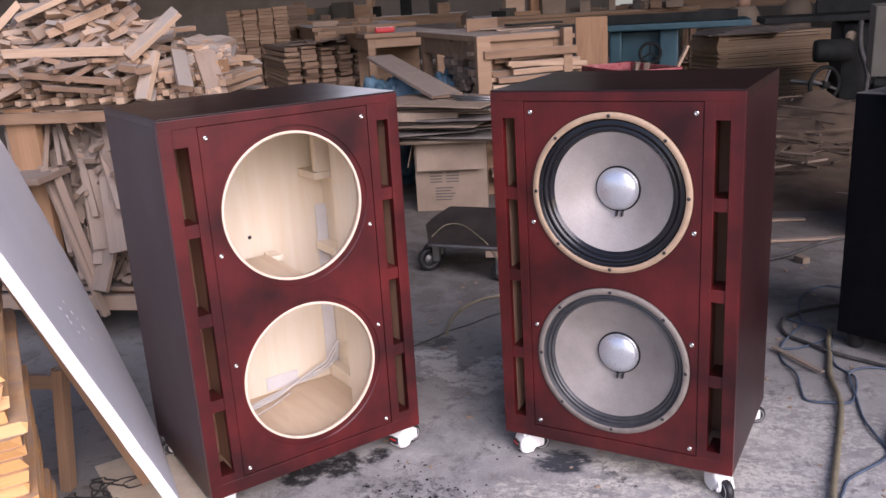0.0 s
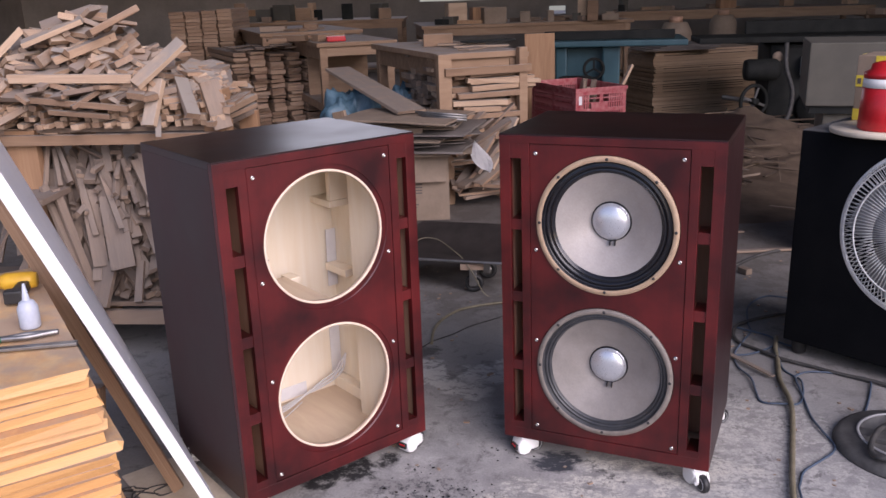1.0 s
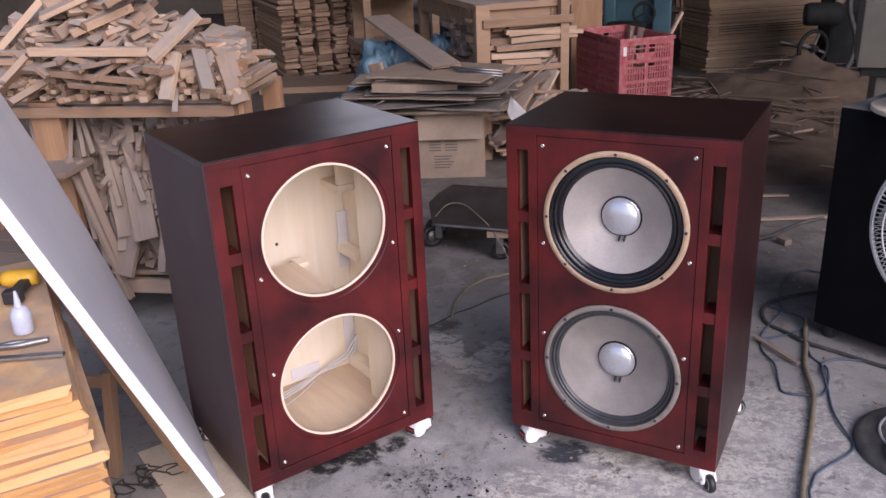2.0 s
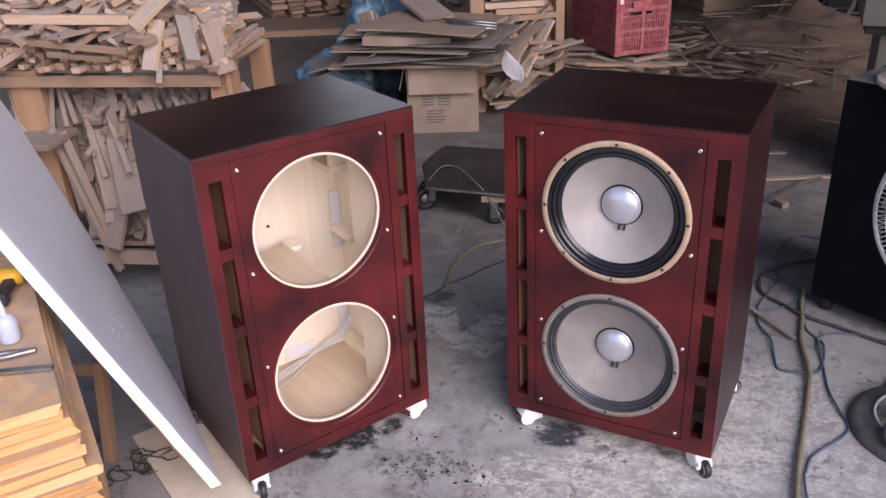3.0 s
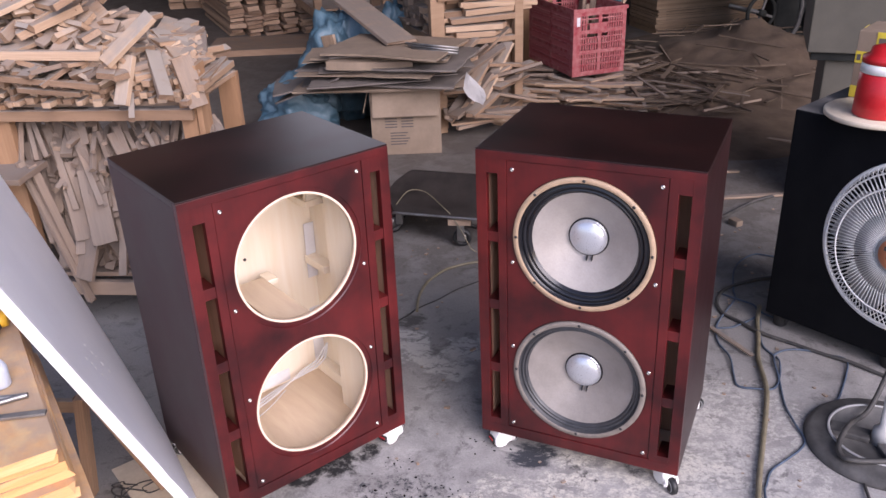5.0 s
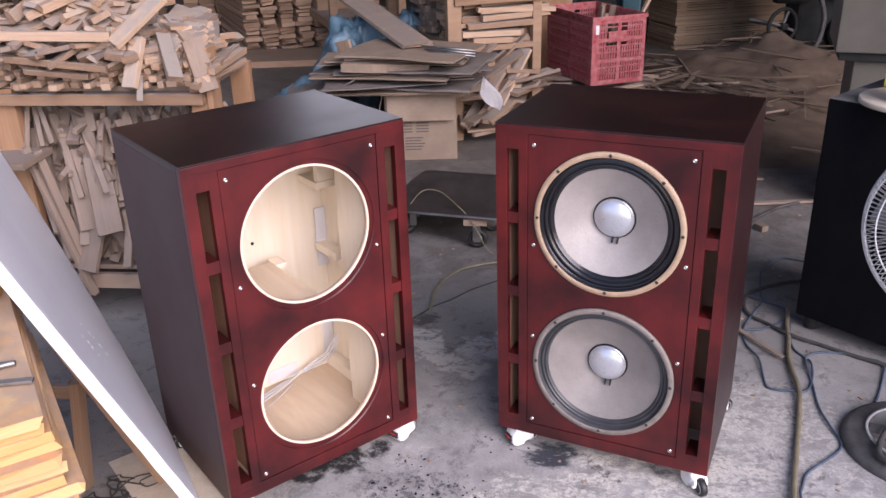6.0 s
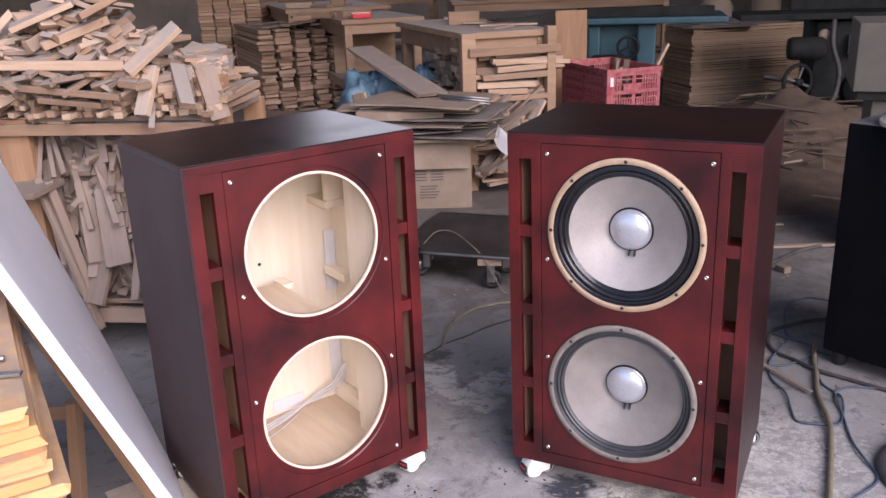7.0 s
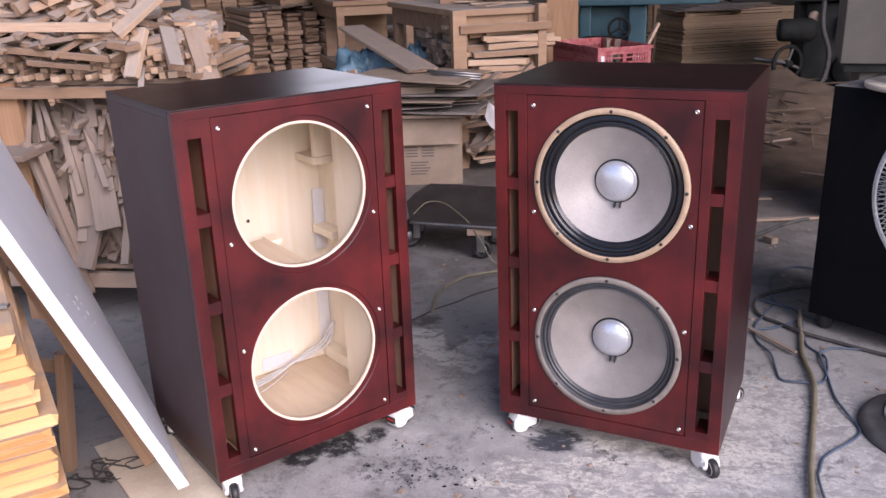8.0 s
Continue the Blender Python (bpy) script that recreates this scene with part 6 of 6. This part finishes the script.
part("motor", turned([(0, -0.16), (0.11, -0.16), (0.12, -0.12), (0.12, 0.1), (0.09, 0.15), (0, 0.15)], 28, pose(0.2, -0.12, 0.55, 0, 90)), M_IRON, saw, "dark motor")
part("hand_wheel", turned([(0.075, -0.01), (0.09, -0.01), (0.095, 0), (0.09, 0.01), (0.075, 0.01), (0.07, 0)], 28, pose(0.33, -0.05, 0.72) @ FRONT, closed=True), M_IRON, saw)
for i in range(3):
    part("spoke", boxed(-0.008, 0.008, -0.004, 0.004, 0, 0.08, 0.002, pose(0.33, -0.05, 0.72, 0, 120 * i, 0)), M_IRON, saw)
part("fence_bar", boxed(-0.1, 1.0, 0.05, 0.12, 0.956, 1.03, 0.005), M_IRON, saw, "black fence bar")

planer = thing("planer_machine", pose(2.1, 7.4, 0, 0, 0, -4), "dark green-black planing machine with a hand wheel", "machine")
part("body", boxed(0.25, 0.85, 0.1, 0.6, 0, 0.88, 0.03), M_IRON, planer)
part("table", boxed(-0.35, 1.7, 0.0, 0.55, 0.9, 0.95, 0.01), M_IRON, planer, "black cast-iron table")
part("fence", boxed(0.1, 1.3, 0.42, 0.48, 0.951, 1.06, 0.008), M_IRON, planer)
wheel = part("hand_wheel", turned([(0.098, -0.011), (0.112, -0.011), (0.118, 0), (0.112, 0.011), (0.098, 0.011), (0.093, 0)], 32, pose(0.1, -0.12, 0.43, 0, 0, 30) @ Matrix.Scale(1.27, 4) @ FRONT, closed=True), M_IRON, planer, "dark hand wheel")
part("hub", turned([(0, -0.02), (0.022, -0.02), (0.022, 0.03), (0, 0.03)], 16, pose(0.1, -0.12, 0.43, 0, 0, 30) @ Matrix.Scale(1.27, 4) @ FRONT), M_IRON, wheel)
for i in range(4):
    part("spoke", boxed(-0.008, 0.008, -0.005, 0.005, 0, 0.1, 0.002, pose(0.1, -0.12, 0.43, 0, 0, 30) @ Matrix.Scale(1.27, 4) @ pose(0, 0, 0, 0, 90 * i + 20)), M_FAN_BASE, wheel)
part("shaft", turned([(0, 0), (0.016, 0), (0.016, 0.3), (0, 0.3)], 12, pose(0.1, -0.12, 0.43, 0, 0, 30) @ Matrix.Scale(1.27, 4) @ pose(0, 0, 0, -90)), M_STEEL, planer)
part("pulley", turned([(0, 0), (0.04, 0), (0.045, 0.02), (0.04, 0.04), (0, 0.04)], 24, pose(0.3, 0.06, 0.78) @ FRONT), M_CARD, planer, "pale round pulley")
part("switch_box", boxed(0.5, 0.62, 0.0, 0.095, 0.62, 0.78, 0.008), M_WHITE_PLASTIC, planer, "white switch box")
part("wire", tube([(0.6, -0.01, 0.78), (0.68, -0.05, 0.86), (0.76, -0.05, 0.72), (0.74, -0.05, 0.5), (0.62, -0.05, 0.38), (0.52, -0.03, 0.45)], 0.012, 8), M_GREY_PLASTIC, planer, "pale loose wire")
part("belt_guard", turned([(0, 0), (0.13, 0), (0.14, 0.02), (0.13, 0.06), (0, 0.07)], 28, pose(0.62, 0.095, 0.35) @ FRONT), M_IRON, planer, "round black belt guard")
part("motor", turned([(0, -0.15), (0.08, -0.15), (0.09, -0.12), (0.09, 0.1), (0.06, 0.14), (0, 0.14)], 24, pose(0.18, 0.0, 0.68, 0, 90)), M_IRON, planer, "black motor")
part("pipe", tube([(0.36, 0.02, 0.9), (0.36, -0.03, 0.7), (0.42, -0.05, 0.5), (0.4, -0.06, 0.3), (0.32, -0.08, 0.2)], 0.02, 10), M_CABLE_DARK, planer, "dark dusty pipe")
part("knob", turned([(0, 0), (0.02, 0), (0.024, 0.012), (0.016, 0.03), (0, 0.032)], 16, pose(0.72, 0.095, 0.72) @ FRONT), M_STEEL, planer, "steel knob")
part("lever", tube([(0.35, -0.05, 0.28), (0.2, -0.2, 0.24), (0.02, -0.35, 0.2)], 0.014, 8), M_IRON, planer)

cab = thing("grey_cabinet", pose(1.62, 4.3, 0, 0, 0, -14), "plain grey painted cabinet with a solid dark strip standing in for a shaded gap below", "cabinet")
part("body", boxed(0.0, 0.9, 0.0, 0.5, 0.79, 1.095, 0.006), M_GREY_PANEL, cab)
part("base", boxed(0.09, 0.85, 0.05, 0.46, 0.0, 0.75, 0.006), M_GREY_PANEL, cab)
# solid near-black strip painted as the shade between body and base
part("gap", boxed(0.02, 0.88, 0.02, 0.48, 0.75, 0.79, 0.002), M_IRON, cab, "solid dark strip standing in for a shaded gap")

# ---- far things on the benches ----
rng = random.Random(61)
for i in range(34):
    x, y = rng.uniform(-4.6, 5.4), rng.choice((10.9, 12.7, 13.0))
    if y > 12 and -1.3 < x < 1.7:
        y = 11.0
    if y < 12 and not -0.9 < x < 1.4:
        x, y = -2.0 - 2 * rng.random(), 12.9
    w, d, h = rng.uniform(0.08, 0.3), rng.uniform(0.08, 0.2), rng.uniform(0.06, 0.3)
    mat, what, cat = rng.choice(((M_CARD, "brown carton standing on a far bench", "box"), (M_STICK, "pale timber piece on a far bench", "wood block"), (M_GREY_PANEL, "grey metal box on a far bench", "box"),
                                 (M_IRON, "dark tool box on a far bench", "box"), (M_FRAME, "orange timber frame part on a far bench", "wood block")))
    solid("bench_box" if cat == "box" else "wood_block", boxed(-w / 2, w / 2, -d / 2, d / 2, 0, h, 0.006), mat, what, cat, "things on far benches", m=pose(x, y, (1.0 if y < 12 else 1.05) + 0.001, 0, 0, rng.uniform(-30, 30)))
for x, y, z in ((1.95, 9.6, 0.0), (2.9, 11.5, 0.0)):
    can = thing("plastic_canister", pose(x, y, z), "dirty tan plastic canister in the dim hall", "canister")
    part("body", turned([(0, 0), (0.16, 0), (0.17, 0.02), (0.17, 0.9), (0.12, 1.0), (0, 1.0)], 28), M_CARD, can)
    part("cap", turned([(0, 1.0), (0.07, 1.0), (0.07, 1.06), (0, 1.06)], 20), M_PORT, can, "brown cap")
for i in range(46):
    bx, by, bz = rng.choice(((-2.3, 10.0, 1.02), (-1.9, 8.6, 0.97), (0.2, 11.2, 1.0), (-3.5, 12.8, 1.05), (2.9, 13.0, 1.05), (0.9, 11.3, 1.0), (5.0, 10.3, 1.0)))
    wide = 0.7 if bx > 0 or bx < -3 else 0.25
    x, y = bx + rng.uniform(-wide, wide), by + rng.uniform(-0.35, 0.35)
    a = radians(rng.uniform(-50, 50))
    L = rng.uniform(0.12, 0.4)
    piece = thing("loose_board", pose(x, y, bz + 0.001, 0, 0, math.degrees(a)), "short timber piece lying on a far bench", "board", "loose boards on benches")
    hgt = rng.uniform(0.012, 0.07)
    stick(piece, (-L / 2, 0, hgt / 2), (L / 2, 0, hgt / 2), rng.uniform(0.05, 0.12), hgt, 0, rng.choice((M_STICK, M_STICK_GREY, M_FRAME)), rng, "board")
